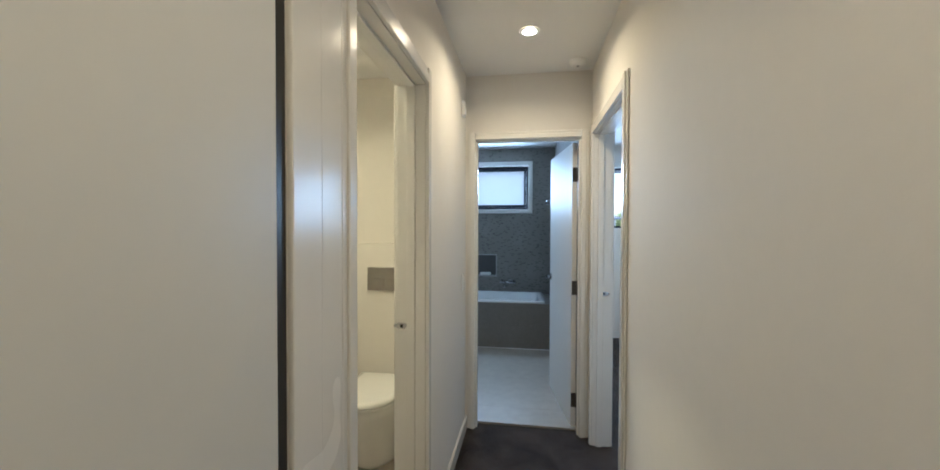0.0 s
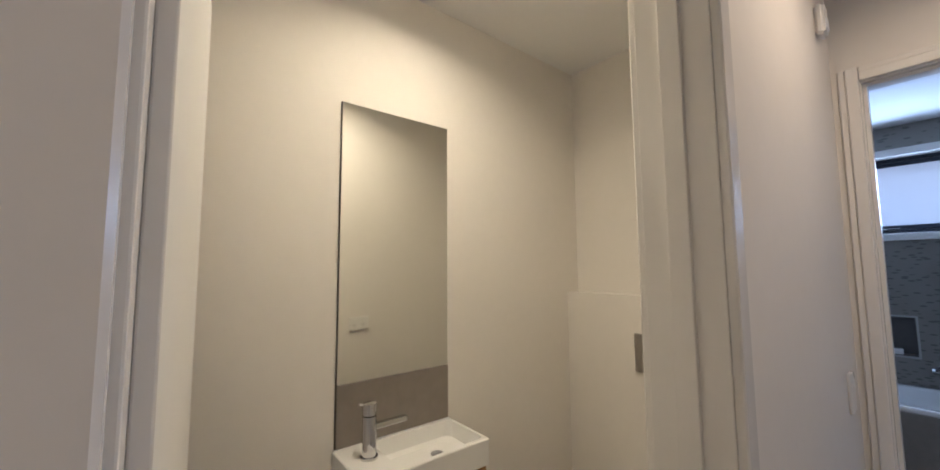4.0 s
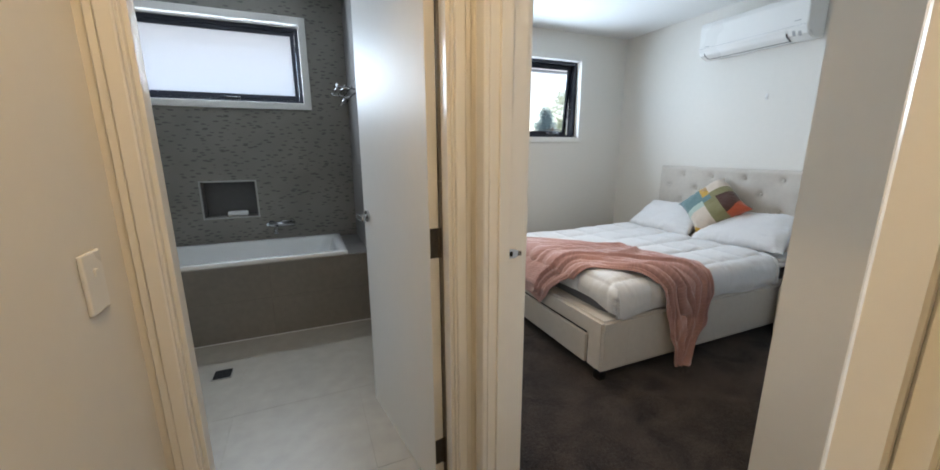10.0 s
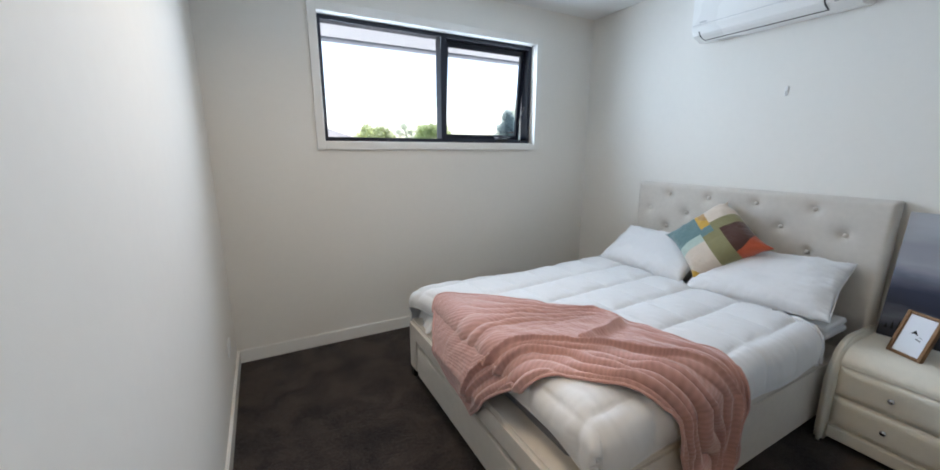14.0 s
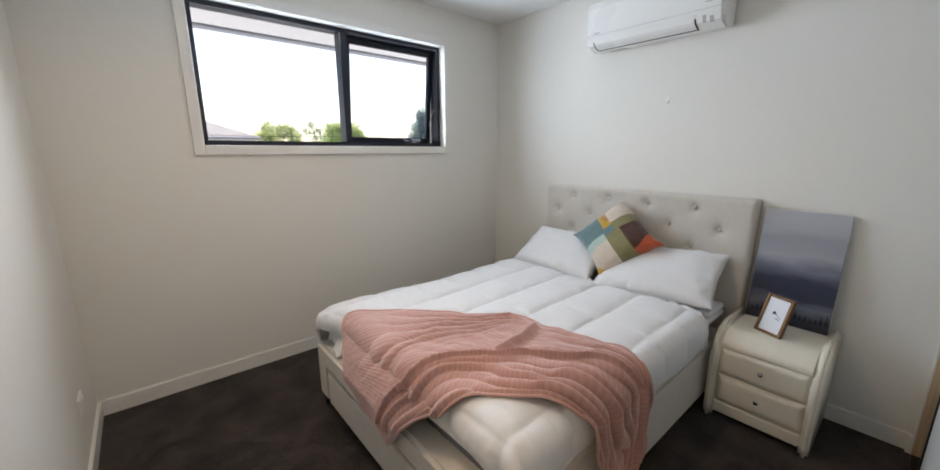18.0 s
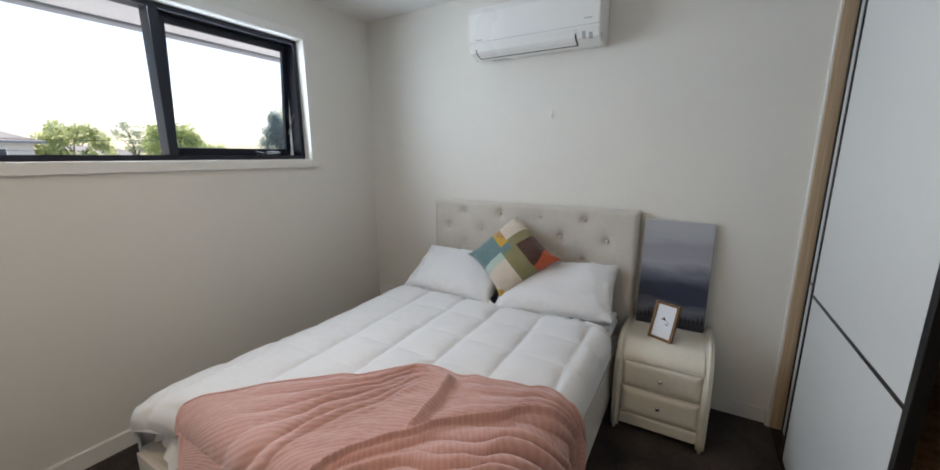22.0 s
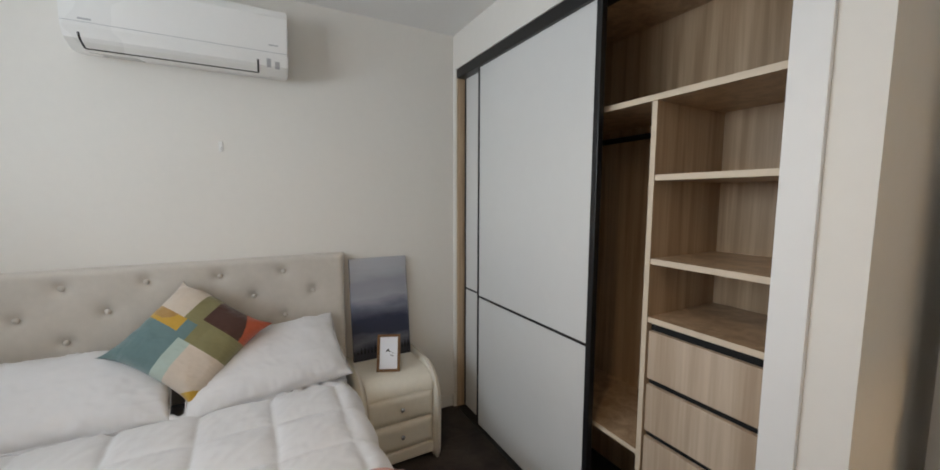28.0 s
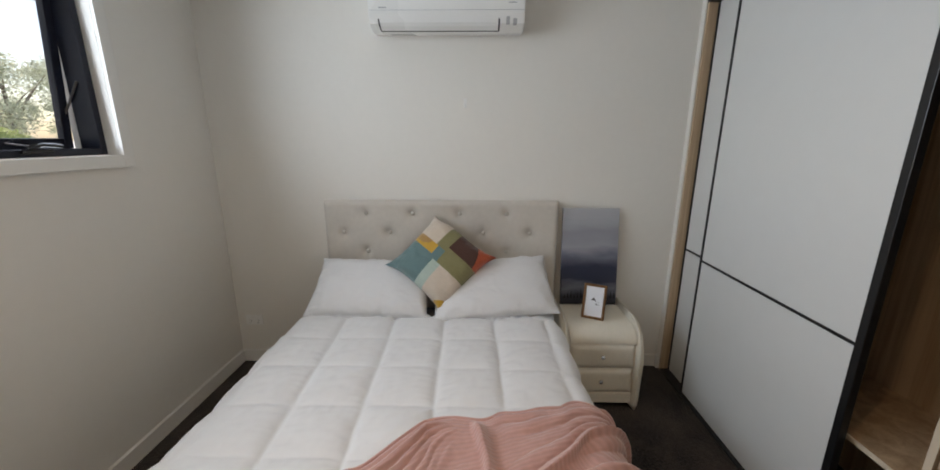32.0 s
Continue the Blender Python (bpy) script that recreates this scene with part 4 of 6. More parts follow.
def along(v):
    for a, b in zip(ROWS, ROWS[1:]):
        if v <= b[0] + 1e-9:
            k = (v - a[0]) / (b[0] - a[0])
            k = k * k * (3 - 2 * k) * 0.5 + k * 0.5
            return [a[i] + (b[i] - a[i]) * k for i in range(1, 5)]
    return ROWS[-1][1:]


def crest(v):
    """Where the one long fold runs, as a share of the blanket's width."""
    for a, b in zip(CREST, CREST[1:]):
        if v <= b[0] + 1e-9:
            return a[1] + (b[1] - a[1]) * (v - a[0]) / (b[0] - a[0])
    return CREST[-1][1]


def bunched(c, round_=0.6):
    """Rounded folds side by side with sharp valleys between them."""
    return abs(math.sin(math.pi * c)) ** round_


def throw_folds(X, s, u, v, width):
    top = crest(v) + 0.018 * wave_noise(v * 6, 0.0, 4.0)
    on = smooth(v, 0.15, 0.27)
    d = (u - top) * width
    h = 0.0
    # below the crest the cloth is gathered into long folds that run on down the side
    if u < top:
        c = 5.2 * (u / top) ** 0.9 + 2.3 * wave_noise(v * 3.6, u * 2.0, 8.0) + 0.5 * wave_noise(v * 10, u * 5, 9.0)
        lot = math.floor(c)
        h += on * 0.027 * max(0.10, 0.70 + 1.7 * wave_noise(v * 3.5, lot * 3.7, 17.0)) * bunched(c) * min(1.0, 0.35 + 3.0 * (top - u))
    else:
        # above it, softer ones, and gathers that run along the head edge into one pinch
        c = 4.6 * (u - top) / (1 - top) + 1.5 * wave_noise(v * 4.0, u * 2.4, 28.0)
        h += 0.026 * smooth(v, 0.46, 0.56) * max(0.1, 0.7 + 1.1 * wave_noise(v * 4, math.floor(c) * 2.3, 37.0)) * bunched(c) * smooth(d, 0.0, 0.05)
        du, dv = (0.95 - u) * width, (0.455 - v) * 1.75
        if dv > 0.0:
            ang, far = math.atan2(du, dv), math.hypot(du, dv)
            c = 0.3 + ang / 0.17 + 0.8 * wave_noise(u * 4, v * 7, 51.0)
            fan = smooth(far, 0.02, 0.14) * (1 - smooth(far, 0.42, 0.70)) * (1 - smooth(ang, 0.55, 1.05)) * smooth(ang, -0.12, 0.02)
            h += 0.021 * fan * max(0.15, 0.8 + 1.1 * wave_noise(far * 4, math.floor(c) * 2.9, 61.0)) * bunched(c, 0.8)
    # the crest itself, steep towards the foot, and one sharp pleat from the head edge to the pinch
    h += 0.034 * on * math.exp(-(d / (0.022 if d > 0 else 0.008)) ** 2)
    e = (v - 0.445 - 0.014 * (u - 0.44) + 0.005 * wave_noise(u * 9, 0.0, 71.0)) * 1.7
    h += 0.034 * smooth(u, 0.42, 0.50) * (1 - smooth(u, 0.90, 1.0)) * math.exp(-(e / (0.022 if e > 0 else 0.007)) ** 2)
    h += 0.004 * wave_noise(X * 7, s * 7, 6.0) + 0.005 * wave_noise(X * 17 + s * 9, s * 15, 8.0) * (0.3 + on) + 0.0018 * wave_noise(X * 50, s * 50, 18.0)
    return h


def throw_shape(u, v):
    fx, fs, hx, hs = along(v)
    X = fx + (hx - fx) * u + 0.012 * wave_noise(v * 9, u * 2, 4.0)
    s = fs + (hs - fs) * u + 0.012 * wave_noise(v * 8, u * 3, 8.0)
    X += 0.030 * smooth(u, 0.75, 1.0) * smooth(v, 0.10, 0.3) * wave_noise(v * 16, 2.0, 14.0)
    base = 0.012 + 0.032 * smooth(X, 2.10, 2.26)
    lift = base + max(0.0, 0.004 + throw_folds(X, s, u, v, math.hypot(hx - fx, hs - fs)))
    lift += 0.006 * smooth(v, 0.78, 1.0)
    # the free edges lie down onto the bed
    edge = min(u, 1 - u) * 40
    if edge < 1 and v < 0.7:
        lift = base + (lift - base) * (0.35 + 0.65 * edge)
    p = Vector(over(X, s, lift, True))
    p.z = max(p.z, 0.02)
    return p


blanket = thing("throw_blanket", (2.6, 3.7, 0.62), "crumpled dusty pink ribbed knitted throw across the bed", "blanket")
NU, NV = 190, 400
bm = bmesh.new()
rib = bm.loops.layers.uv.new("rib")
vs = [[bm.verts.new(throw_shape(i / NU, j / NV)) for j in range(NV + 1)] for i in range(NU + 1)]
for i in range(NU):
    for j in range(NV):
        f = bm.faces.new((vs[i][j], vs[i + 1][j], vs[i + 1][j + 1], vs[i][j + 1]))
        # the ribs turn where the blanket is folded over along its crest
        turned_over = (i + 0.5) / NU < crest((j + 0.5) / NV)
        for loop, (a, b_) in zip(f.loops, ((i, j), (i + 1, j), (i + 1, j + 1), (i, j + 1))):
            loop[rib].uv = (1.75 * b_ / NV + 0.25 * a / NU, 0.7 * a / NU) if turned_over else (0.72 * a / NU, 1.75 * b_ / NV)
part("cloth", bm, THROW, blanket, smooth=True)
rim = bmesh.new()
for side in (0.0, 1.0):
    tube(rim, [throw_shape(side, k / 150) for k in range(151)], 0.006, 6)
tube(rim, [throw_shape(k / 40, 0.0) for k in range(41)], 0.006, 6)
tube(rim, [throw_shape(k / 10, 1.0) for k in range(11)], 0.007, 6)
part("hem", rim, THROW, blanket, smooth=True)


# pillows and cushion
def pillow_bm(w, h, t, m, seed, nu=76, nv=52, pinch=0.06, crease=1.0):
    bm = bmesh.new()

    def pt(i, j, sgn):
        a, b = 2 * i / nu - 1, 2 * j / nv - 1
        ea, eb = 1 - abs(a) ** 3.0, 1 - abs(b) ** 3.0
        x = a * w / 2 * (1 - pinch * eb * abs(a) ** 2)
        y = b * h / 2 * (1 - pinch * ea * abs(b) ** 2)
        k = max(0.0, ea * eb) ** 0.55
        z = sgn * t / 2 * k + 0.008 * wave_noise(a * 2.5, b * 2.5, seed) + 0.012 * crease * wave_noise(a * 6, b * 5, seed + 4) * (1.15 - k)
        # short creases run in from the seams
        z += crease * (0.009 * abs(b) ** 5 * wave_noise(a * 26, b * 3, seed + 8) + 0.007 * abs(a) ** 5 * wave_noise(a * 3, b * 18, seed + 11)) * min(1.0, 6 * k) + 0.0018 * crease * wave_noise(a * 16 + b * 7, b * 12, seed + 15)
        return m @ Vector((x, y, z))

    rows = {}
    for sgn in (1, -1):
        rows[sgn] = [[bm.verts.new(pt(i, j, sgn)) for j in range(nv + 1)] for i in range(nu + 1)]
        for i in range(nu):
            for j in range(nv):
                q = (rows[sgn][i][j], rows[sgn][i + 1][j], rows[sgn][i + 1][j + 1], rows[sgn][i][j + 1])
                bm.faces.new(q if sgn > 0 else q[::-1])
    bmesh.ops.remove_doubles(bm, verts=bm.verts, dist=0.0006)
    return bm


def lean(center, tilt, yaw=0, spin=0):
    """Local x runs along the headboard, local y up it, z to the foot; tilt: degrees back from upright."""
    base = Matrix(((0, 0, -1), (-1, 0, 0), (0, 1, 0))).to_4x4()
    return Matrix.Translation(center) @ Matrix.Rotation(radians(yaw), 4, "Z") @ Matrix.Rotation(radians(tilt), 4, "Y") @ base @ Matrix.Rotation(radians(spin), 4, "Z")


for center, spin, seed in (((3.945, 4.225, 0.668), -1, 1.0), ((3.940, 3.530, 0.676), 6, 7.0)):
    m = lean(center, 57, 0, spin)
    pil = thing("pillow", (center[0], center[1], 0.6), "plump white cotton pillow leaning on the headboard", "pillow", "pillows on the bed")
    part("case", pillow_bm(0.68, 0.41, 0.15, m, seed), DUVET, pil, smooth=True)
    edge = [m @ Vector((a * 0.34 * 0.985, b * 0.205 * 0.985, 0)) for a, b in ((-1, -1), (0, -0.95), (1, -1), (0.95, 0), (1, 1), (0, 0.95), (-1, 1), (-0.95, 0), (-1, -1))]
    part("seam", tube(bmesh.new(), edge, 0.003, 6), DUVET, pil, smooth=True)

folded = thing("folded_blanket", (3.93, 3.20, 0.47), "folded white bedding edge showing under the pillow", "blanket")
for k in range(2):
    part("fold", boxes((3.84, 4.08, 3.185 + 0.005 * k, 3.40, 0.475 + 0.036 * k, 0.508 + 0.036 * k), bevel=0.014), DUVET, folded, smooth=True)

TEAL, CREAMC, MUSTARD = (weave_material(n, c, 0.9, 700, 0.06) for n, c in (("teal_cloth", (0.11, 0.19, 0.195)), ("cream_cloth", (0.58, 0.49, 0.40)), ("mustard_cloth", (0.50, 0.29, 0.035))))
OLIVE, BROWN, RUST, MINT = (weave_material(n, c, 0.9, 700, 0.06) for n, c in (("olive_cloth", (0.21, 0.19, 0.085)), ("brown_cloth", (0.065, 0.022, 0.012)), ("rust_cloth", (0.46, 0.085, 0.03)), ("mint_cloth", (0.38, 0.47, 0.42))))
OCHRE = weave_material("ochre_cloth", (0.36, 0.20, 0.06), 0.9, 700, 0.06)
cm = lean((3.965, 3.828, 0.822), 31, 0, 49)
cushion = thing("cushion", (3.93, 3.83, 0.62), "square scatter cushion with colourful geometric patchwork, set on its corner", "cushion")
cb = pillow_bm(0.455, 0.455, 0.20, cm, 13.0, 110, 110, 0.16, 0.8)
inv = cm.inverted()
# the top corner is knocked in, with creases running down from it
for v_ in cb.verts:
    c = inv @ v_.co
    a, b_ = 0.5 + c.x / 0.44, 0.5 - c.y / 0.44
    w_ = smooth(a - b_, 0.52, 0.92)
    c.z += w_ * (0.013 * math.sin(34 * b_ + 5 * a) - 0.02 * w_)
    c.x -= 0.035 * w_ * w_
    # the lower corner is squeezed between the pillows
    low = smooth(b_ - a, 0.40, 0.90)
    c.x -= 0.02 * low * smooth(a, 0.10, 0.35)
    c.z += 0.006 * low * math.sin(22 * (a + b_))
    v_.co = cm @ c
for f in cb.faces:
    c = inv @ f.calc_center_median()
    # a runs towards the upper right edge, b towards the lower right edge
    a, b_ = 0.5 + c.x / 0.44, 0.5 - c.y / 0.44
    if a > 0.955 and 0.05 < b_ < 0.36:
        k = 5
    elif a > 0.665 and b_ > 0.51:
        k = 5 if math.hypot(a - 0.66, b_ - 0.51) > 0.375 else 4
    elif (a > 0.605 and b_ > 0.36) or (a > 0.435 and b_ > 0.51):
        k = 3
    elif a > 0.605:
        k = 1
    elif a > 0.475 and b_ < 0.40:
        k = 7 if math.hypot(a - 0.66, b_ - 0.16) < 0.155 else 2
    elif b_ < 0.45 or a > 0.435:
        k = 0
    elif b_ < 0.575:
        k = 6
    elif a < 0.04 + 0.745 * (b_ - 0.75):
        k = 2
    else:
        k = 1
    f.material_index = k
part("cover", cb, [TEAL, CREAMC, MUSTARD, OLIVE, BROWN, RUST, MINT, OCHRE], cushion, smooth=True)

# ---- bedside ----
ns = thing("nightstand", (3.98, 2.925, 0), "cream leather two-drawer nightstand with curved side panels", "nightstand")
NX0, NX1, NY0, NY1 = 3.775, 4.215, 2.705, 3.145
part("carcass", boxes((NX0 + 0.035, NX1, NY0 + 0.036, NY1 - 0.036, 0.06, 0.40), bevel=0.006), LEATHER, ns)


def side_panel(y0, y1):
    """A panel with a rolled, sloping top edge."""
    prof = [(NX0 + 0.012, 0.0), (NX1, 0.0), (NX1, 0.505), (NX0 + 0.17, 0.515), (NX0 + 0.10, 0.497), (NX0 + 0.045, 0.462), (NX0 + 0.012, 0.405), (NX0, 0.33), (NX0, 0.06)]
    bm = bmesh.new()
    lo, hi = [bm.verts.new((x, y0, z)) for x, z in prof], [bm.verts.new((x, y1, z)) for x, z in prof]
    bm.faces.new(lo[::-1])
    bm.faces.new(hi)
    for k in range(len(prof)):
        bm.faces.new((lo[k], lo[(k + 1) % len(prof)], hi[(k + 1) % len(prof)], hi[k]))
    bmesh.ops.bevel(bm, geom=[e for e in bm.edges if abs(e.verts[0].co.y - e.verts[1].co.y) < 0.001], offset=0.012, segments=3, affect="EDGES")
    return bm


part("side_panel", side_panel(NY0, NY0 + 0.038), LEATHER, ns, smooth=True)
part("side_panel", side_panel(NY1 - 0.038, NY1), LEATHER, ns, smooth=True)


def top_pad(u, v):
    y = NY0 + 0.040 + (NY1 - NY0 - 0.080) * v
    # the pad rolls over the front edge, down to the upper drawer
    if u < 0.4:
        t = radians(90) * u / 0.4
        x, z = NX0 + 0.022 + 0.125 * (1 - math.cos(t)), 0.404 + 0.082 * math.sin(t)
    else:
        x, z = NX0 + 0.147 + (NX1 - NX0 - 0.147) * (u - 0.4) / 0.6, 0.486
    return (x, y, z + 0.004 * math.sin(math.pi * v))


part("top", grid(top_pad, 30, 12), LEATHER, ns, "padded leather top", smooth=True)
part("plinth", boxes((NX0 + 0.02, NX1, NY0 + 0.039, NY1 - 0.039, 0.035, 0.098), bevel=0.008), LEATHER, ns)
for z0 in (0.105, 0.258):
    def front(u, v, z0=z0):
        e = min(u, 1 - u) * 0.36, min(v, 1 - v) * 0.146
        k = min(1.0, min(e) / 0.035)
        return (NX0 + 0.034 - 0.020 * math.sqrt(max(0.0, 1 - (1 - k) ** 2)), NY0 + 0.040 + 0.360 * u, z0 + 0.146 * v)
    d = part("drawer", grid(front, 40, 20), LEATHER, ns, "puffed leather drawer front", smooth=True)
    kb = bmesh.new()
    bmesh.ops.create_uvsphere(kb, u_segments=16, v_segments=8, radius=0.012, matrix=Matrix.Translation((NX0 + 0.006, 2.925, z0 + 0.075)) @ Matrix.Diagonal((0.7, 1, 1, 1)))
    tube(kb, [(NX0 + 0.018, 2.925, z0 + 0.075), (NX0 + 0.005, 2.925, z0 + 0.075)], 0.006, 10)
    part("knob", kb, CHROME, d, "round polished metal knob", smooth=True)


def painting_material():
    """Misty lake: grey sky, dark bank, pale band of water and a treeline, by height."""
    m = bpy.data.materials.new("misty_canvas")
    m.use_nodes = True
    n, l = m.node_tree.nodes, m.node_tree.links
    p = n["Principled BSDF"]
    tc, sp, ns_, mp = (n.new(k) for k in ("ShaderNodeTexCoord", "ShaderNodeSeparateXYZ", "ShaderNodeTexNoise", "ShaderNodeMapping"))
    l.new(tc.outputs["Object"], sp.inputs[0])
    l.new(tc.outputs["Object"], mp.inputs["Vector"])
    mp.inputs["Scale"].default_value = (3, 3, 9)
    ns_.inputs["Scale"].default_value, ns_.inputs["Detail"].default_value = 1.6, 5
    l.new(mp.outputs[0], ns_.inputs["Vector"])
    mr, ad = n.new("ShaderNodeMapRange"), n.new("ShaderNodeMath")
    mr.inputs[1].default_value, mr.inputs[2].default_value = 0.485, 1.09
    l.new(sp.outputs["Z"], mr.inputs[0])
    ad.operation, ad.inputs[1].default_value = "MULTIPLY_ADD", 0.20
    l.new(ns_.outputs[0], ad.inputs[0])
    l.new(mr.outputs[0], ad.inputs[2])
    r = n.new("ShaderNodeValToRGB")
    e = r.color_ramp.elements
    e[0].position, e[0].color = 0.08, (0.012, 0.013, 0.02, 1)
    e[1].position, e[1].color = 1.0, (0.40, 0.41, 0.44, 1)
    for pos, c in ((0.20, (0.02, 0.022, 0.035)), (0.28, (0.13, 0.14, 0.175)), (0.36, (0.025, 0.03, 0.055)), (0.48, (0.022, 0.028, 0.058)), (0.60, (0.13, 0.14, 0.185)), (0.72, (0.34, 0.345, 0.39)), (0.84, (0.29, 0.295, 0.33))):
        k = e.new(pos)
        k.color = (*c, 1)
    l.new(ad.outputs[0], r.inputs[0])
    l.new(r.outputs[0], p.inputs["Base Color"])
    p.inputs["Roughness"].default_value = 0.45
    return m


canvas = thing("canvas_picture", (4.17, 2.925, 0.487), "dark misty landscape canvas leaning on the wall", "picture")
tiltc = Matrix.Translation((4.135, 0, 0.489)) @ Matrix.Rotation(radians(7.5), 4, "Y") @ Matrix.Translation((-4.135, 0, -0.489))
part("canvas", turned(boxes((4.135, 4.153, 2.752, 3.098, 0.489, 1.092), bevel=0.002), tiltc), painting_material(), canvas)
tr = bmesh.new()
for k in range(16):
    yy, hh = 2.765 + 0.0205 * k, 0.014 + 0.034 * random.random() ** 2
    v3 = [tr.verts.new(c) for c in ((4.1345, yy - 0.006, 0.53), (4.1345, yy + 0.006, 0.53), (4.1345, yy, 0.53 + hh * 1.6))]
    tr.faces.new(v3)
part("painted_treeline", turned(tr, tiltc), DARKGAP, canvas)

BRONZE = material("bronze_frame", (0.17, 0.085, 0.035), 0.4, 0.55, spread=0.3, scale=40, bump=0.5, bump_scale=160)
PAPER = material("white_card", (0.80, 0.82, 0.86), 0.5, spread=0.01)
pf = thing("photo_frame", (3.95, 2.955, 0.487), "small bronze picture frame with a sketch, standing on the nightstand", "picture frame")
fm = Matrix.Translation((3.935, 2.955, 0.4875)) @ Matrix.Rotation(radians(-24), 4, "Z") @ Matrix.Rotation(radians(19), 4, "Y")
fb = bmesh.new()
for d in ((-0.064, -0.049, 0, 0.202), (0.049, 0.064, 0, 0.202), (-0.049, 0.049, 0, 0.015), (-0.049, 0.049, 0.187, 0.202)):
    box(fb, -0.008, 0.012, d[0], d[1], d[2], d[3], bevel=0.003)
part("frame", turned(fb, fm), BRONZE, pf)
part("card", turned(boxes((-0.001, 0.006, -0.049, 0.049, 0.015, 0.187)), fm), PAPER, pf)
sk = bmesh.new()
for pts in (((0.018, 0.105), (0.004, 0.125), (-0.012, 0.103), (0.003, 0.110)), ((-0.008, 0.106), (-0.022, 0.098), (-0.034, 0.095), (-0.018, 0.102)), ((-0.006, 0.088), (-0.026, 0.083), (-0.028, 0.086), (-0.01, 0.091))):
    sk.faces.new([sk.verts.new((-0.0022, y, z)) for y, z in pts])
part("ink_sketch", turned(sk, fm), DARKGAP, pf)
part("strut", turned(tube(bmesh.new(), [(0.013, 0, 0.14), (0.085, 0, 0.022)], 0.006, 6), fm), BLACK, pf)

# ---- split-system air conditioner ----
ac = thing("air_conditioner", (4.15, 3.785, 2.04), "white wall-mounted split air conditioner over the bed", "air conditioner")
AY0, AY1, AX = 3.385, 4.185, BE - 0.001
prof = [(AX, 2.06), (AX, 2.335), (AX - 0.17, 2.335), (AX - 0.200, 2.322), (AX - 0.208, 2.29), (AX - 0.205, 2.115), (AX - 0.185, 2.072), (AX - 0.11, 2.043)]
bm = bmesh.new()
loft(bm, [[(x, y, z) for x, z in prof] for y in (AY0, AY1)])
bmesh.ops.bevel(bm, geom=[e for e in bm.edges if abs(e.verts[0].co.y - e.verts[1].co.y) < 0.001], offset=0.006, segments=2, affect="EDGES")
part("casing", bm, ACWHITE, ac)
# outlet flap along the lower front
def on_ac(k, d=0.0):
    (x0, z0), (x1, z1) = (AX - 0.205, 2.115), (AX - 0.110, 2.043)
    pts = [(AX - 0.205, 2.115), (AX - 0.185, 2.072), (AX - 0.11, 2.043)]
    if k < 0.4:
        a, b2, q = pts[0], pts[1], k / 0.4
    else:
        a, b2, q = pts[1], pts[2], (k - 0.4) / 0.6
    nx, nz = (b2[1] - a[1]), -(b2[0] - a[0])
    ln = math.hypot(nx, nz)
    return a[0] + (b2[0] - a[0]) * q + nx / ln * d, a[1] + (b2[1] - a[1]) * q + nz / ln * d


def strip(y0, y1, k0, k1, d, n=5):
    bm = bmesh.new()
    a = [on_ac(k0 + (k1 - k0) * i / n, d) for i in range(n + 1)]
    v0, v1 = [bm.verts.new((x, y0, z)) for x, z in a], [bm.verts.new((x, y1, z)) for x, z in a]
    for i in range(n):
        bm.faces.new((v0[i], v1[i], v1[i + 1], v0[i + 1]))
    return bm


part("outlet_flap", strip(3.52, 4.13, 0.05, 0.78, 0.004), ACWHITE, ac)
# Black strips on the closed casing paint the shade of the outlet slot.
part("slot", strip(3.515, 4.135, 0.775, 0.85, 0.003, 2), DARKGAP, ac, "outlet slot with its shade painted on as a black strip")
part("slot", strip(3.512, 3.520, 0.2, 0.80, 0.003), DARKGAP, ac)
part("slot", strip(4.130, 4.138, 0.2, 0.80, 0.003), DARKGAP, ac)
GREYPRINT = material("grey_print", (0.42, 0.42, 0.42), 0.5)
part("indicator", strip(3.462, 3.480, 0.12, 0.45, 0.0015), GREYPRINT, ac)
part("indicator", strip(3.425, 3.445, 0.20, 0.50, 0.0015), GREYPRINT, ac)
part("seam_line", boxes((AX - 0.2088, AX - 0.207, AY0 + 0.006, AY1 - 0.006, 2.1285, 2.1300)), GREYPRINT, ac)
part("brand_mark", boxes((AX - 0.2098, AX - 0.207, 4.09, 4.13, 2.138, 2.144)), GREYPRINT, ac)
part("brand_mark", boxes((AX - 0.2098, AX - 0.207, 3.43, 3.47, 2.160, 2.164)), GREYPRINT, ac)

hook = thing("wall_hook", (BE, 3.697, 1.70), "tiny white adhesive hook on the wall", "hook")
hb2 = boxes((BE - 0.005, BE - 0.0005, 3.688, 3.706, 1.675, 1.725), bevel=0.002)
tube(hb2, [(BE - 0.004, 3.697, 1.70), (BE - 0.012, 3.697, 1.685), (BE - 0.016, 3.697, 1.694)], 0.003, 6)
part("hook_body", hb2, ACWHITE, hook)


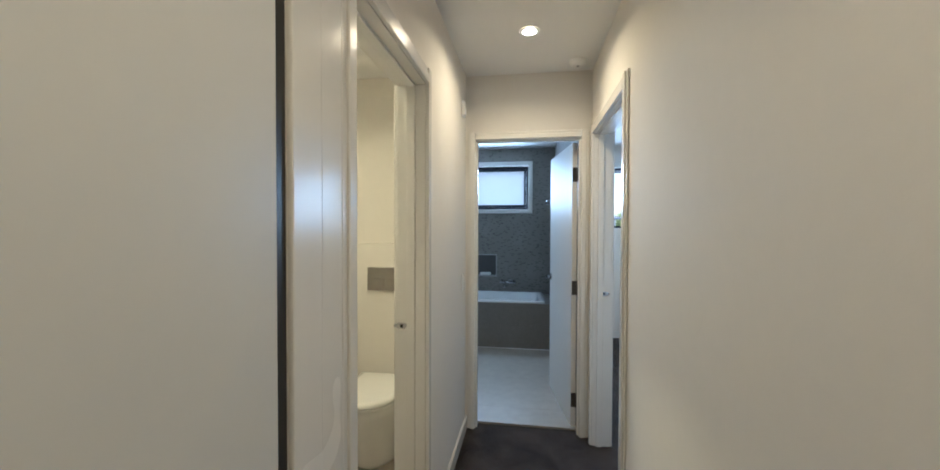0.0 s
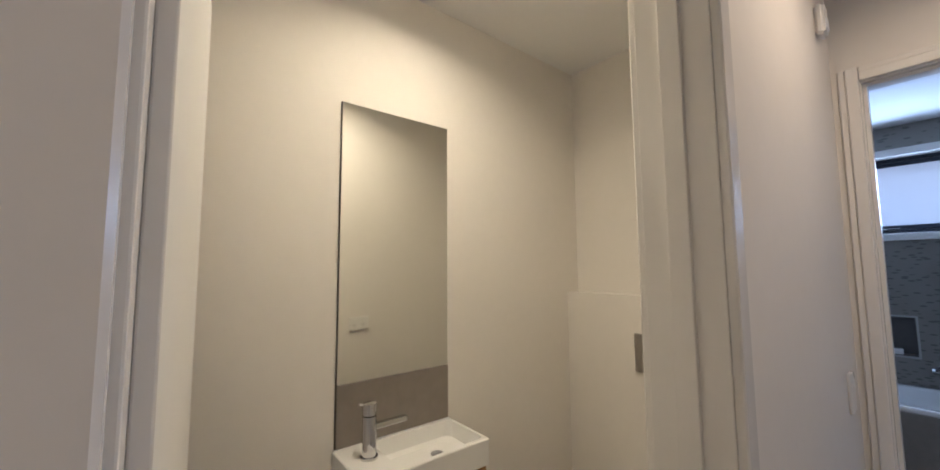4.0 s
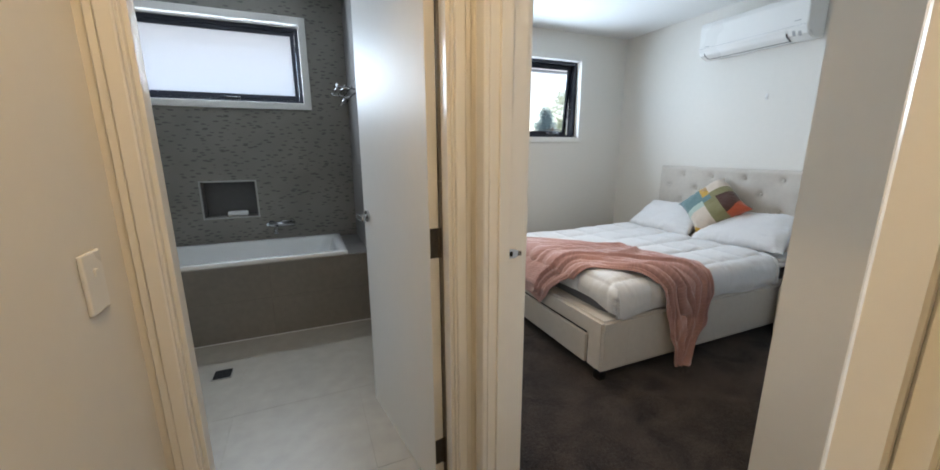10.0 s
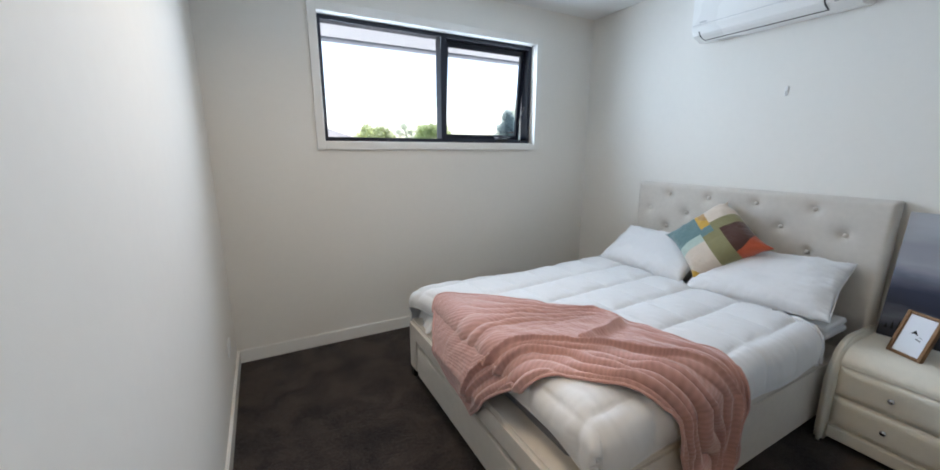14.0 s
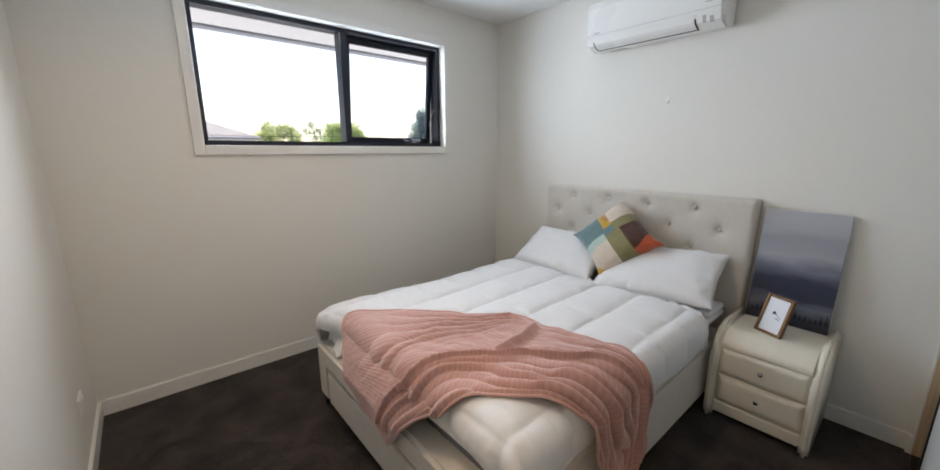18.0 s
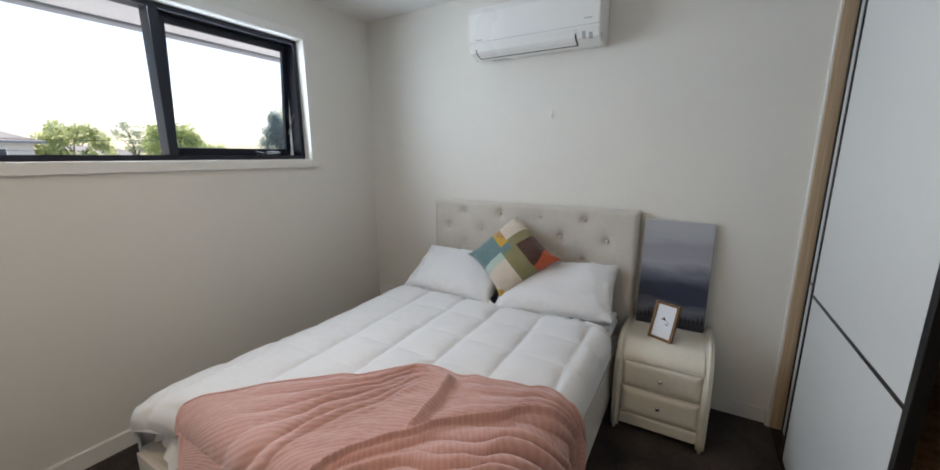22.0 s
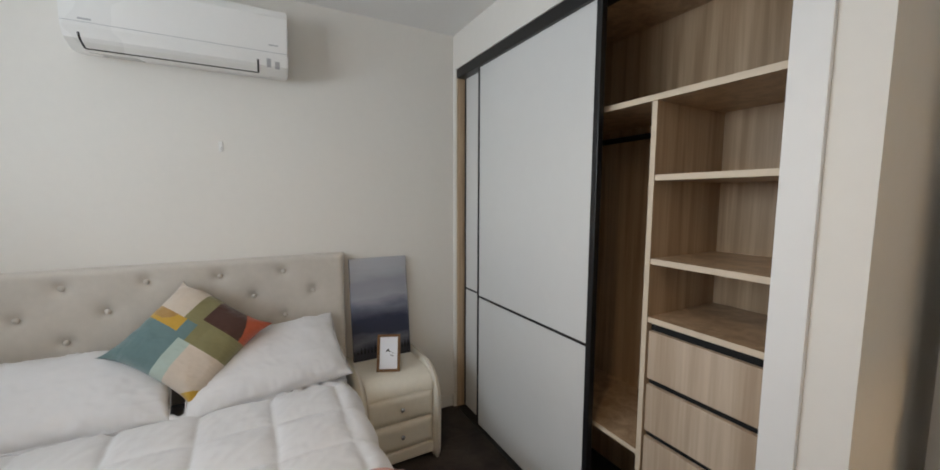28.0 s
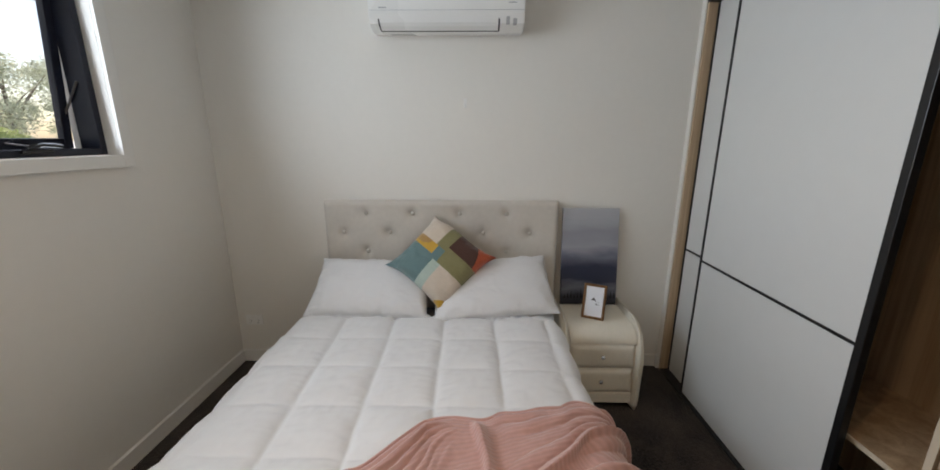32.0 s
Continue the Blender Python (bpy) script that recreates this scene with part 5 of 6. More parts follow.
def outlet(m, label, w=0.115, h=0.07, switches=2, holes=True):
    """Double power point; local x along the wall, y out of it, z up."""
    o = thing("power_outlet", m.translation, label, "power outlet")
    part("plate", turned(boxes((-w / 2, w / 2, 0.0005, 0.009, -h / 2, h / 2), bevel=0.003), m), ACWHITE, o)
    for k in range(switches):
        cx = (k - (switches - 1) / 2) * 0.05
        part("rocker", turned(boxes((cx - 0.006, cx + 0.006, 0.008, 0.0125, 0.010, 0.026), bevel=0.001), m), ACWHITE, o)
        if holes:
            # Pin holes are black chips on the plate, shade given as colour.
            pins = bmesh.new()
            for dx, dz in ((-0.006, -0.006), (0.006, -0.006), (0, -0.018)):
                box(pins, cx + dx - 0.0012, cx + dx + 0.0012, 0.0085, 0.0093, dz - 0.004, dz + 0.004)
            part("socket_slots", turned(pins, m), DARKGAP, o)
    return o


FACE_W = Matrix.Rotation(radians(90), 4, "Z")
outlet(Matrix.Translation((BE, 5.126, 0.307)) @ FACE_W, "white double power point low on the bedroom wall")
outlet(Matrix.Translation((BW, 4.80, 0.32)) @ Matrix.Rotation(radians(-90), 4, "Z"), "white double power point low on the side wall")

# ---- wardrobe ----
ward = thing("wardrobe", (3.3, 2.05, 0), "built-in wardrobe with white sliding doors and pale oak shelves", "wardrobe")
WB = 1.90
part("trim_board", boxes((2.330, 2.412, 2.373, 2.389, 0, 2.30), bevel=0.002), DOORPAINT, ward, "white flat trim board")
part("end_panel", boxes((2.400, 2.418, WB, 2.366, 0.0, 2.25)), LAMINATE, ward)
part("end_panel", boxes((4.185, 4.203, WB, WS - 0.005, 0.0, 2.25)), LAMINATE, ward)
part("back_panel", boxes((2.418, 4.185, 1.885, WB, 0.0, 2.262)), LAMINATE, ward)
part("divider", boxes((2.815, 2.835, WB, 2.315, 0.0, 1.788)), LAMINATE, ward)
part("shelf", boxes((2.418, 4.185, WB, 2.315, 1.790, 1.811)), LAMINATE, ward, "long top shelf")
part("top_board", boxes((2.418, 4.185, WB, 2.30, 2.244, 2.262)), LAMINATE, ward)
for z in (1.513, 1.215, 1.000):
    part("shelf", boxes((2.419, 2.814, WB, 2.312, z, z + 0.020)), LAMINATE, ward)
EDGING = material("pale_edge_band", (0.66, 0.55, 0.42), 0.5, spread=0.04, scale=10)
for z in (1.513, 1.215, 1.000):
    part("edge_band", boxes((2.419, 2.814, 2.3122, 2.3134, z, z + 0.020)), EDGING, ward)
part("edge_band", boxes((2.418, 4.185, 2.3152, 2.3164, 1.790, 1.811)), EDGING, ward)
part("edge_band", boxes((2.815, 2.835, 2.3152, 2.3164, 0.0, 1.788)), EDGING, ward)
part("edge_band", boxes((2.836, 4.185, 2.3102, 2.3114, 0.470, 0.490)), EDGING, ward)
part("shelf", boxes((2.836, 4.185, WB, 2.310, 0.470, 0.490)), LAMINATE, ward, "low shelf under the hanging rail")
part("hanging_rail", tube(bmesh.new(), [(2.835, 2.03, 1.722), (4.185, 2.03, 1.722)], 0.0135, 14), BLACK, ward, "black hanging rail")
part("rail_bracket", boxes((2.835, 2.842, 2.005, 2.055, 1.70, 1.79), bevel=0.002), BLACK, ward)
LAM_FRONT = wood("pale_oak_drawer", (0.62, 0.505, 0.39), (0.43, 0.32, 0.225), along=2, rough=0.45, grain=1.5)
for k in range(5):
    z1 = 0.968 - 0.203 * k
    d = part("drawer", boxes((2.424, 2.810, 2.290, 2.309, max(0.02, z1 - 0.178), z1), bevel=0.0015), LAM_FRONT, ward)
# Black filler behind the fronts, the shade between drawers put in as colour.
part("drawer_shadow", boxes((2.42, 2.814, 2.20, 2.288, 0.02, 0.998)), DARKGAP, ward)
part("head_track", boxes((2.413, 4.204, 2.292, 2.396, 2.204, 2.264), bevel=0.002), BLACK, ward, "black sliding door head track")
part("floor_track", boxes((2.413, 4.204, 2.310, 2.395, 0.0, 0.012), bevel=0.002), BLACK, ward)


def slider(x0, x1, y0, y1, stile_low, stile_high):
    d = part("sliding_door", boxes((x0, x1, y0, y1, 0.016, 2.206)), SLIDER, ward, "white sliding door with a thin black band")
    part("band", boxes((x0, x1, y1, y1 + 0.003, 0.838, 0.850)), BLACK, d)
    part("stile", boxes((x0 - 0.004, x0 + stile_low, y0 - 0.002, y1 + 0.006, 0.014, 2.208), bevel=0.002), BLACK, d)
    part("stile", boxes((x1 - stile_high, x1 + 0.003, y0 - 0.002, y1 + 0.006, 0.014, 2.208), bevel=0.002), BLACK, d)


slider(3.020, 3.945, 2.358, 2.378, 0.024, 0.010)
slider(3.270, 4.180, 2.322, 2.342, 0.020, 0.008)

# ---- ceiling fittings ----
def downlight(x, y, label, lit=True):
    d = thing("downlight", (x, y, H), label, "downlight", "recessed ceiling downlights")
    ring = []
    for r, z in ((0.033, H - 0.0006), (0.045, H - 0.007), (0.052, H - 0.005), (0.055, H - 0.0004)):
        ring.append([(x + r * math.cos(a), y + r * math.sin(a), z) for a in (2 * math.pi * k / 32 for k in range(32))])
    part("trim_ring", loft(bmesh.new(), ring, False, False), ACWHITE, d, smooth=True)
    disc = bmesh.new()
    bmesh.ops.create_circle(disc, cap_ends=True, segments=32, radius=0.0345, matrix=Matrix.Translation((x, y, H - 0.0012)))
    part("lens", disc, LED, d, "glowing frosted lens")


downlight(0.858, 2.159, "small round recessed downlight, lit, in the hall ceiling")
# Added fitting to go with the unseen near-hall lamp.
downlight(0.858, 0.10, "small round recessed downlight, lit, in the hall ceiling")
downlight(-0.10, 1.62, "small round recessed downlight, lit, in the toilet ceiling")
downlight(2.08, 3.83, "small round recessed downlight, lit, in the bedroom ceiling")
sm = thing("smoke_alarm", (1.16, 2.56, H), "round white smoke alarm on the hall ceiling", "smoke alarm")
part("base", loft(bmesh.new(), [[(1.16 + r * math.cos(a), 2.56 + r * math.sin(a), z) for a in (2 * math.pi * k / 28 for k in range(28))] for r, z in ((0.052, H - 0.0005), (0.052, H - 0.012), (0.046, H - 0.03), (0.03, H - 0.036))]), ACWHITE, sm, smooth=True)
part("test_button", tube(bmesh.new(), [(1.16, 2.56, H - 0.034), (1.16, 2.56, H - 0.039)], 0.010, 14), GREYPRINT, sm)
pir = thing("motion_sensor", (XW, 2.55, 2.2), "small white motion sensor high on the wall", "sensor")
pb = bmesh.new()
loft(pb, [[(XW + 0.0005 + d, 2.545 + w, 2.20 + h) for w, h in ((-0.03, -0.05), (0.03, -0.05), (0.03, 0.05), (-0.03, 0.05))] for d in (0, 0.025)])
bmesh.ops.bevel(pb, geom=list(pb.edges), offset=0.008, segments=3, affect="EDGES")
part("housing", pb, ACWHITE, pir, smooth=False)
part("lens", boxes((XW + 0.0245, XW + 0.029, 2.527, 2.563, 2.165, 2.20), bevel=0.004), PAPER, pir)
sw = outlet(Matrix.Translation((XW, 2.575, 1.06)) @ Matrix.Rotation(radians(-90), 4, "Z"), "white light switch plate on the hall wall", 0.07, 0.115, 1, False)
sw.name, sw["category"] = "light_switch", "light switch"

# ---- bathroom ----
tub = thing("bathtub", (0.2, 4.9, 0.1), "white inset bathtub with a low rim", "bathtub")
TX0, TX1, TY0, TY1, TZ = -0.62, 1.055, 4.545, 5.225, 0.572


def rrect(x0, x1, y0, y1, r, z, n=6):
    pts = []
    for cx, cy, a0 in ((x1 - r, y1 - r, 0), (x0 + r, y1 - r, 90), (x0 + r, y0 + r, 180), (x1 - r, y0 + r, 270)):
        pts += [(cx + r * math.cos(radians(a0 + 90 * k / n)), cy + r * math.sin(radians(a0 + 90 * k / n)), z) for k in range(n + 1)]
    return pts


tbm = loft(bmesh.new(), [rrect(TX0, TX1, TY0, TY1, 0.02, TZ - 0.030), rrect(TX0, TX1, TY0, TY1, 0.02, TZ - 0.005), rrect(TX0 + 0.005, TX1 - 0.005, TY0 + 0.005, TY1 - 0.005, 0.02, TZ),
    rrect(TX0 + 0.06, TX1 - 0.06, TY0 + 0.055, TY1 - 0.055, 0.07, TZ - 0.002), rrect(TX0 + 0.072, TX1 - 0.072, TY0 + 0.066, TY1 - 0.066, 0.08, TZ - 0.018),
    rrect(TX0 + 0.16, TX1 - 0.20, TY0 + 0.12, TY1 - 0.12, 0.12, 0.20), rrect(TX0 + 0.22, TX1 - 0.30, TY0 + 0.18, TY1 - 0.18, 0.10, 0.165)], False, True)
part("shell", tbm, CERAMIC, tub, smooth=True)
part("plug_drain", tube(bmesh.new(), [(0.60, 4.89, 0.164), (0.60, 4.89, 0.170)], 0.03, 20), CHROME, tub)
surround = thing("bath_surround", (0.2, 4.6, 0), "taupe tiled bath front and ledge", "bath surround", kind="structure")
part("core", boxes((-0.675, 1.210, 4.5298, 4.56, 0.006, 0.535), (1.058, 1.210, 4.56, BN - 0.02, 0.006, 0.535)), DARKGROUT, surround)
for x0, x1 in ((-0.675, -0.076), (-0.073, 0.526), (0.529, 1.128), (1.131, 1.209)):
    part("front_tile", boxes((x0, x1, 4.528, 4.538, 0.008, 0.296), bevel=0.001), TUBTILE, surround)
    part("front_tile", boxes((x0, x1, 4.528, 4.538, 0.299, 0.548), bevel=0.001), TUBTILE, surround)
part("ledge_tile", boxes((1.058, 1.210, 4.530, 4.880, 0.536, 0.549), bevel=0.001), GREYTILE, surround)
part("ledge_tile", boxes((1.058, 1.210, 4.883, BN - 0.016, 0.536, 0.549), bevel=0.001), GREYTILE, surround)
part("edge_trim", boxes((-0.675, 1.210, 4.526, 4.5285, 0.544, 0.551)), STEEL, surround, "thin metal tile edge")
part("sealant_bead", boxes((-0.675, 1.203, 4.521, 4.528, 0.0145, 0.020), bevel=0.002), CERAMIC, surround, "white silicone bead along the floor")
NI = (0.06, 0.437, 0.772, 1.056)
feature = thing("bathroom_feature_wall", (0.3, BN, 0), "grey textured feature tiles on the bathroom window wall", "tiled wall", kind="structure")
FY0, FY1 = BN - 0.012, BN - 0.001
for x0, x1, z0, z1 in ((-0.68, NI[0], 0.5, BZ0), (NI[1], 1.214, 0.5, BZ0), (NI[0], NI[1], 0.5, NI[2]), (NI[0], NI[1], NI[3], BZ0), (-0.68, BX0 - 0.056, BZ0, H), (BX1 + 0.056, 1.214, BZ0, H), (BX0 - 0.056, BX1 + 0.056, BZ1 + 0.056, H)):
    part("tile_sheet", boxes((x0, x1, FY0, FY1, z0, z1)), FEATURE, feature)
niche = thing("shower_niche", (0.25, BN, NI[2]), "recessed tiled wall niche with a metal edge", "niche", kind="structure")
part("lining", boxes((NI[0], NI[1], BN + 0.088, BN + 0.095, NI[2], NI[3])), NICHE, niche)
part("lining", boxes((NI[0] - 0.004, NI[0] + 0.004, FY0, BN + 0.09, NI[2], NI[3]), (NI[1] - 0.004, NI[1] + 0.004, FY0, BN + 0.09, NI[2], NI[3]),
    (NI[0], NI[1], FY0, BN + 0.09, NI[2] - 0.004, NI[2] + 0.004), (NI[0], NI[1], FY0, BN + 0.09, NI[3] - 0.004, NI[3] + 0.004)), GREYTILE, niche)
part("edge_trim", boxes((NI[0] - 0.010, NI[0] + 0.001, FY0 - 0.002, FY0 + 0.004, NI[2] - 0.01, NI[3] + 0.01), (NI[1] - 0.001, NI[1] + 0.010, FY0 - 0.002, FY0 + 0.004, NI[2] - 0.01, NI[3] + 0.01),
    (NI[0] + 0.001, NI[1] - 0.001, FY0 - 0.002, FY0 + 0.004, NI[2] - 0.01, NI[2] + 0.001), (NI[0] + 0.001, NI[1] - 0.001, FY0 - 0.002, FY0 + 0.004, NI[3] - 0.001, NI[3] + 0.010)), STEEL, niche, "brushed metal edge trim")
soap = thing("soap", (0.29, BN + 0.03, NI[2] + 0.004), "white bar of soap in the niche", "soap")
part("bar", boxes((0.215, 0.36, BN + 0.008, BN + 0.06, NI[2] + 0.0045, NI[2] + 0.045), bevel=0.008), CERAMIC, soap, smooth=True)
mix = thing("bath_mixer", (0.60, FY0, 0.70), "chrome wall-mounted bath mixer tap", "tap")
for dx in (-0.075, 0.075):
    part("wall_flange", tube(bmesh.new(), [(0.60 + dx, FY0, 0.70), (0.60 + dx, FY0 - 0.012, 0.70)], 0.026, 18), CHROME, mix, smooth=False)
part("mixer_body", tube(bmesh.new(), [(0.505, FY0 - 0.05, 0.70), (0.695, FY0 - 0.05, 0.70)], 0.021, 18), CHROME, mix, smooth=True)
part("inlet", tube(bmesh.new(), [(0.525, FY0 - 0.01, 0.70), (0.525, FY0 - 0.05, 0.70)], 0.012, 12), CHROME, mix, smooth=True)
part("inlet", tube(bmesh.new(), [(0.675, FY0 - 0.01, 0.70), (0.675, FY0 - 0.05, 0.70)], 0.012, 12), CHROME, mix, smooth=True)
part("spout", tube(bmesh.new(), [(0.56, FY0 - 0.05, 0.69), (0.56, FY0 - 0.12, 0.672), (0.56, FY0 - 0.16, 0.655), (0.56, FY0 - 0.165, 0.640)], 0.013, 14), CHROME, mix, smooth=True)
part("lever", boxes((0.60, 0.690, FY0 - 0.075, FY0 - 0.045, 0.722, 0.731), bevel=0.003), CHROME, mix)
part("diverter", tube(bmesh.new(), [(0.505, FY0 - 0.05, 0.70), (0.49, FY0 - 0.05, 0.70)], 0.017, 14), CHROME, mix)
east = thing("bathroom_side_tiles", (1.21, 4.0, 0), "plain grey wall tiles of the bathroom", "tiled wall", kind="structure")
for j, (z0, z1) in enumerate(((0.008, 0.60), (0.602, 1.20), (1.202, 1.80), (1.802, H - 0.002))):
    for y0 in (2.85, 3.452, 4.054, 4.656):
        part("wall_tile", boxes((1.2045, 1.2145, y0, min(y0 + 0.60, BN - 0.013), z0, z1), bevel=0.0012), GREYTILE, east)
rack = thing("towel_rack", (1.20, 4.9, 1.72), "chrome wire towel rack on the bathroom wall", "towel rack")
for z, xo in ((1.735, 0.125), (1.735, 0.08), (1.735, 0.035), (1.655, 0.08)):
    part("rail", tube(bmesh.new(), [(1.204 - xo, 4.62, z), (1.204 - xo, 5.17, z)], 0.006, 10), CHROME, rack, smooth=True)
for yy in (4.66, 5.13):
    part("bracket", tube(bmesh.new(), [(1.204, yy, 1.72), (1.15, yy, 1.728), (1.079, yy, 1.735), (1.074, yy, 1.755)], 0.006, 10), CHROME, rack, smooth=True)
    part("bracket", tube(bmesh.new(), [(1.204, yy, 1.70), (1.16, yy, 1.67), (1.124, yy, 1.655)], 0.006, 10), CHROME, rack, smooth=True)
waste = thing("floor_waste", (0.265, 4.095, 0.016), "dark square floor drain grate", "floor drain")
wb = boxes((0.213, 0.317, 4.043, 4.147, 0.0145, 0.018))
part("frame", wb, STEEL, waste)
part("grate", boxes(*[(0.221, 0.309, 4.051 + 0.0125 * k, 4.058 + 0.0125 * k, 0.0181, 0.0196) for k in range(8)]), BLACK, waste)
# Flat black sheet under the bars paints the shade of the drain's depth.
part("well", boxes((0.22, 0.31, 4.05, 4.14, 0.0180, 0.0184)), DARKGAP, waste)

# ---- toilet room ----
VX, VY0, VY1 = -0.358, 1.395, 1.825
van = thing("vanity_cabinet", (-0.47, 1.61, 0.3), "wall-hung natural oak vanity cabinet", "vanity")
part("body", boxes((-0.588, VX - 0.02, VY0 + 0.004, VY1 - 0.004, 0.305, 0.792), bevel=0.001), OAK, van)
dr = part("door", boxes((VX - 0.0195, VX - 0.001, VY0 + 0.006, VY1 - 0.006, 0.307, 0.786), bevel=0.0012), OAK, van)
hd = bmesh.new()
tube(hd, [(VX + 0.022, 1.555, 0.700), (VX + 0.022, 1.685, 0.700)], 0.005, 10)
tube(hd, [(VX - 0.001, 1.562, 0.700), (VX + 0.022, 1.562, 0.700)], 0.0045, 8)
tube(hd, [(VX - 0.001, 1.678, 0.700), (VX + 0.022, 1.678, 0.700)], 0.0045, 8)
part("handle", hd, STEEL, dr, "slim brushed bar handle", smooth=True)
basin = thing("basin", (-0.47, 1.61, 0.79), "slim rectangular white ceramic hand basin", "basin")
bx0, bx1, by0, by1 = -0.588, VX + 0.006, VY0 - 0.004, VY1 + 0.004
part("bowl", loft(bmesh.new(), [rrect(bx0, bx1, by0, by1, 0.006, 0.793), rrect(bx0, bx1, by0, by1, 0.006, 0.872), rrect(bx0 + 0.004, bx1 - 0.004, by0 + 0.004, by1 - 0.004, 0.006, 0.876),
    rrect(bx0 + 0.022, bx1 - 0.014, by0 + 0.115, by1 - 0.014, 0.02, 0.876), rrect(bx0 + 0.030, bx1 - 0.022, by0 + 0.130, by1 - 0.022, 0.03, 0.825), rrect(bx0 + 0.05, bx1 - 0.04, by0 + 0.16, by1 - 0.05, 0.03, 0.818)]), CERAMIC, basin)
part("drain", tube(bmesh.new(), [(-0.47, 1.70, 0.817), (-0.47, 1.70, 0.822)], 0.022, 18), CHROME, basin)
tap = thing("basin_mixer", (-0.475, 1.462, 0.876), "tall chrome basin mixer tap", "tap")
part("tap_body", tube(bmesh.new(), [(-0.475, 1.462, 0.8765), (-0.475, 1.462, 0.883), (-0.475, 1.462, 0.8835), (-0.475, 1.462, 0.998)], [0.026, 0.026, 0.021, 0.021], 22), CHROME, tap, smooth=False)
part("cap", tube(bmesh.new(), [(-0.475, 1.462, 1.001), (-0.475, 1.462, 1.033)], 0.0205, 22), CHROME, tap)
part("spout", boxes((-0.487, -0.463, 1.475, 1.585, 0.955, 0.972), bevel=0.005), CHROME, tap)
part("lever", tube(bmesh.new(), [(-0.475, 1.462, 1.026), (-0.475, 1.43, 1.036)], 0.004, 8), CHROME, tap)
splash = thing("splashback", (-0.588, 1.61, 0.877), "taupe tile splashback under the mirror", "splashback")
part("splash_tile", boxes((-0.5895, -0.581, VY0 + 0.005, VY1 - 0.002, 0.878, 1.068), bevel=0.001), SKIRT, splash)
mir = thing("mirror", (-0.585, 1.61, 1.07), "tall frameless wall mirror", "mirror")
part("glass", boxes((-0.5895, -0.584, VY0 + 0.005, VY1 - 0.002, 1.0695, 1.990), bevel=0.0012), MIRROR, mir)
part("edge", boxes((-0.5896, -0.5845, VY0 + 0.002, VY0 + 0.005, 0.878, 1.990)), HINGE, mir)
ring = thing("towel_ring", (-0.45, VY0, 0.72), "chrome towel ring on the vanity's side", "towel ring")
part("mount", tube(bmesh.new(), [(-0.40, VY0 + 0.003, 0.757), (-0.40, VY0 - 0.012, 0.757)], 0.018, 16), CHROME, ring)
part("arm", tube(bmesh.new(), [(-0.40, VY0 - 0.01, 0.757), (-0.40, VY0 - 0.060, 0.757)], 0.009, 12), CHROME, ring, smooth=True)
part("hoop", tube(bmesh.new(), [(-0.40 + 0.072 * math.sin(a), VY0 - 0.056 + 0.008 * math.sin(a) + 0.008 * (1 - math.cos(a)), 0.682 + 0.075 * math.cos(a)) for a in (2 * math.pi * k / 36 for k in range(37))], 0.0058, 10, False), CHROME, ring, smooth=True)

wc = thing("toilet", (-0.075, 2.3, 0.01), "white back-to-wall ceramic toilet with closed seat", "toilet")
TCX = -0.075


def bowl_ring(z, half, y0, y1, n=28):
    """D-shaped ring: straight at the wall, round at the front."""
    pts = []
    r = half
    for k in range(n + 1):
        a = math.pi * k / n
        pts.append((TCX - r * math.cos(a), y0 + (1 - math.sin(a)) * min(r * 1.25, (y1 - y0) * 0.6), z))
    pts += [(TCX + half, y1, z), (TCX - half, y1, z)]
    return pts


part("pan", loft(bmesh.new(), [bowl_ring(0.0125, 0.136, 2.148, 2.568), bowl_ring(0.03, 0.134, 2.150, 2.568), bowl_ring(0.20, 0.152, 2.108, 2.568), bowl_ring(0.33, 0.174, 2.060, 2.568), bowl_ring(0.392, 0.178, 2.045, 2.568)]), CERAMIC, wc, smooth=True)
part("seat", loft(bmesh.new(), [bowl_ring(0.394, 0.180, 2.040, 2.50), bowl_ring(0.397, 0.184, 2.034, 2.50), bowl_ring(0.408, 0.184, 2.034, 2.50), bowl_ring(0.410, 0.181, 2.037, 2.50)]), CERAMIC, wc)
part("lid", loft(bmesh.new(), [bowl_ring(0.412, 0.182, 2.036, 2.52), bowl_ring(0.417, 0.186, 2.030, 2.52), bowl_ring(0.432, 0.185, 2.031, 2.52), bowl_ring(0.440, 0.176, 2.042, 2.51), bowl_ring(0.444, 0.150, 2.075, 2.49)]), CERAMIC, wc, smooth=True)
flush = thing("flush_plate", (-0.09, 2.57, 1.07), "brushed steel dual flush plate on the wall", "flush plate")
part("plate", boxes((-0.238, 0.012, 2.556, 2.5695, 0.990, 1.150), bevel=0.004), STEEL, flush)
part("button", boxes((-0.205, -0.115, 2.5525, 2.557, 1.005, 1.072), bevel=0.004), STEEL, flush)
part("button", boxes((-0.108, -0.018, 2.5525, 2.557, 1.005, 1.072), bevel=0.004), STEEL, flush)
outlet(Matrix.Translation((0.30, 1.83, 1.13)) @ FACE_W, "white power point on the toilet room wall", 0.115, 0.07)

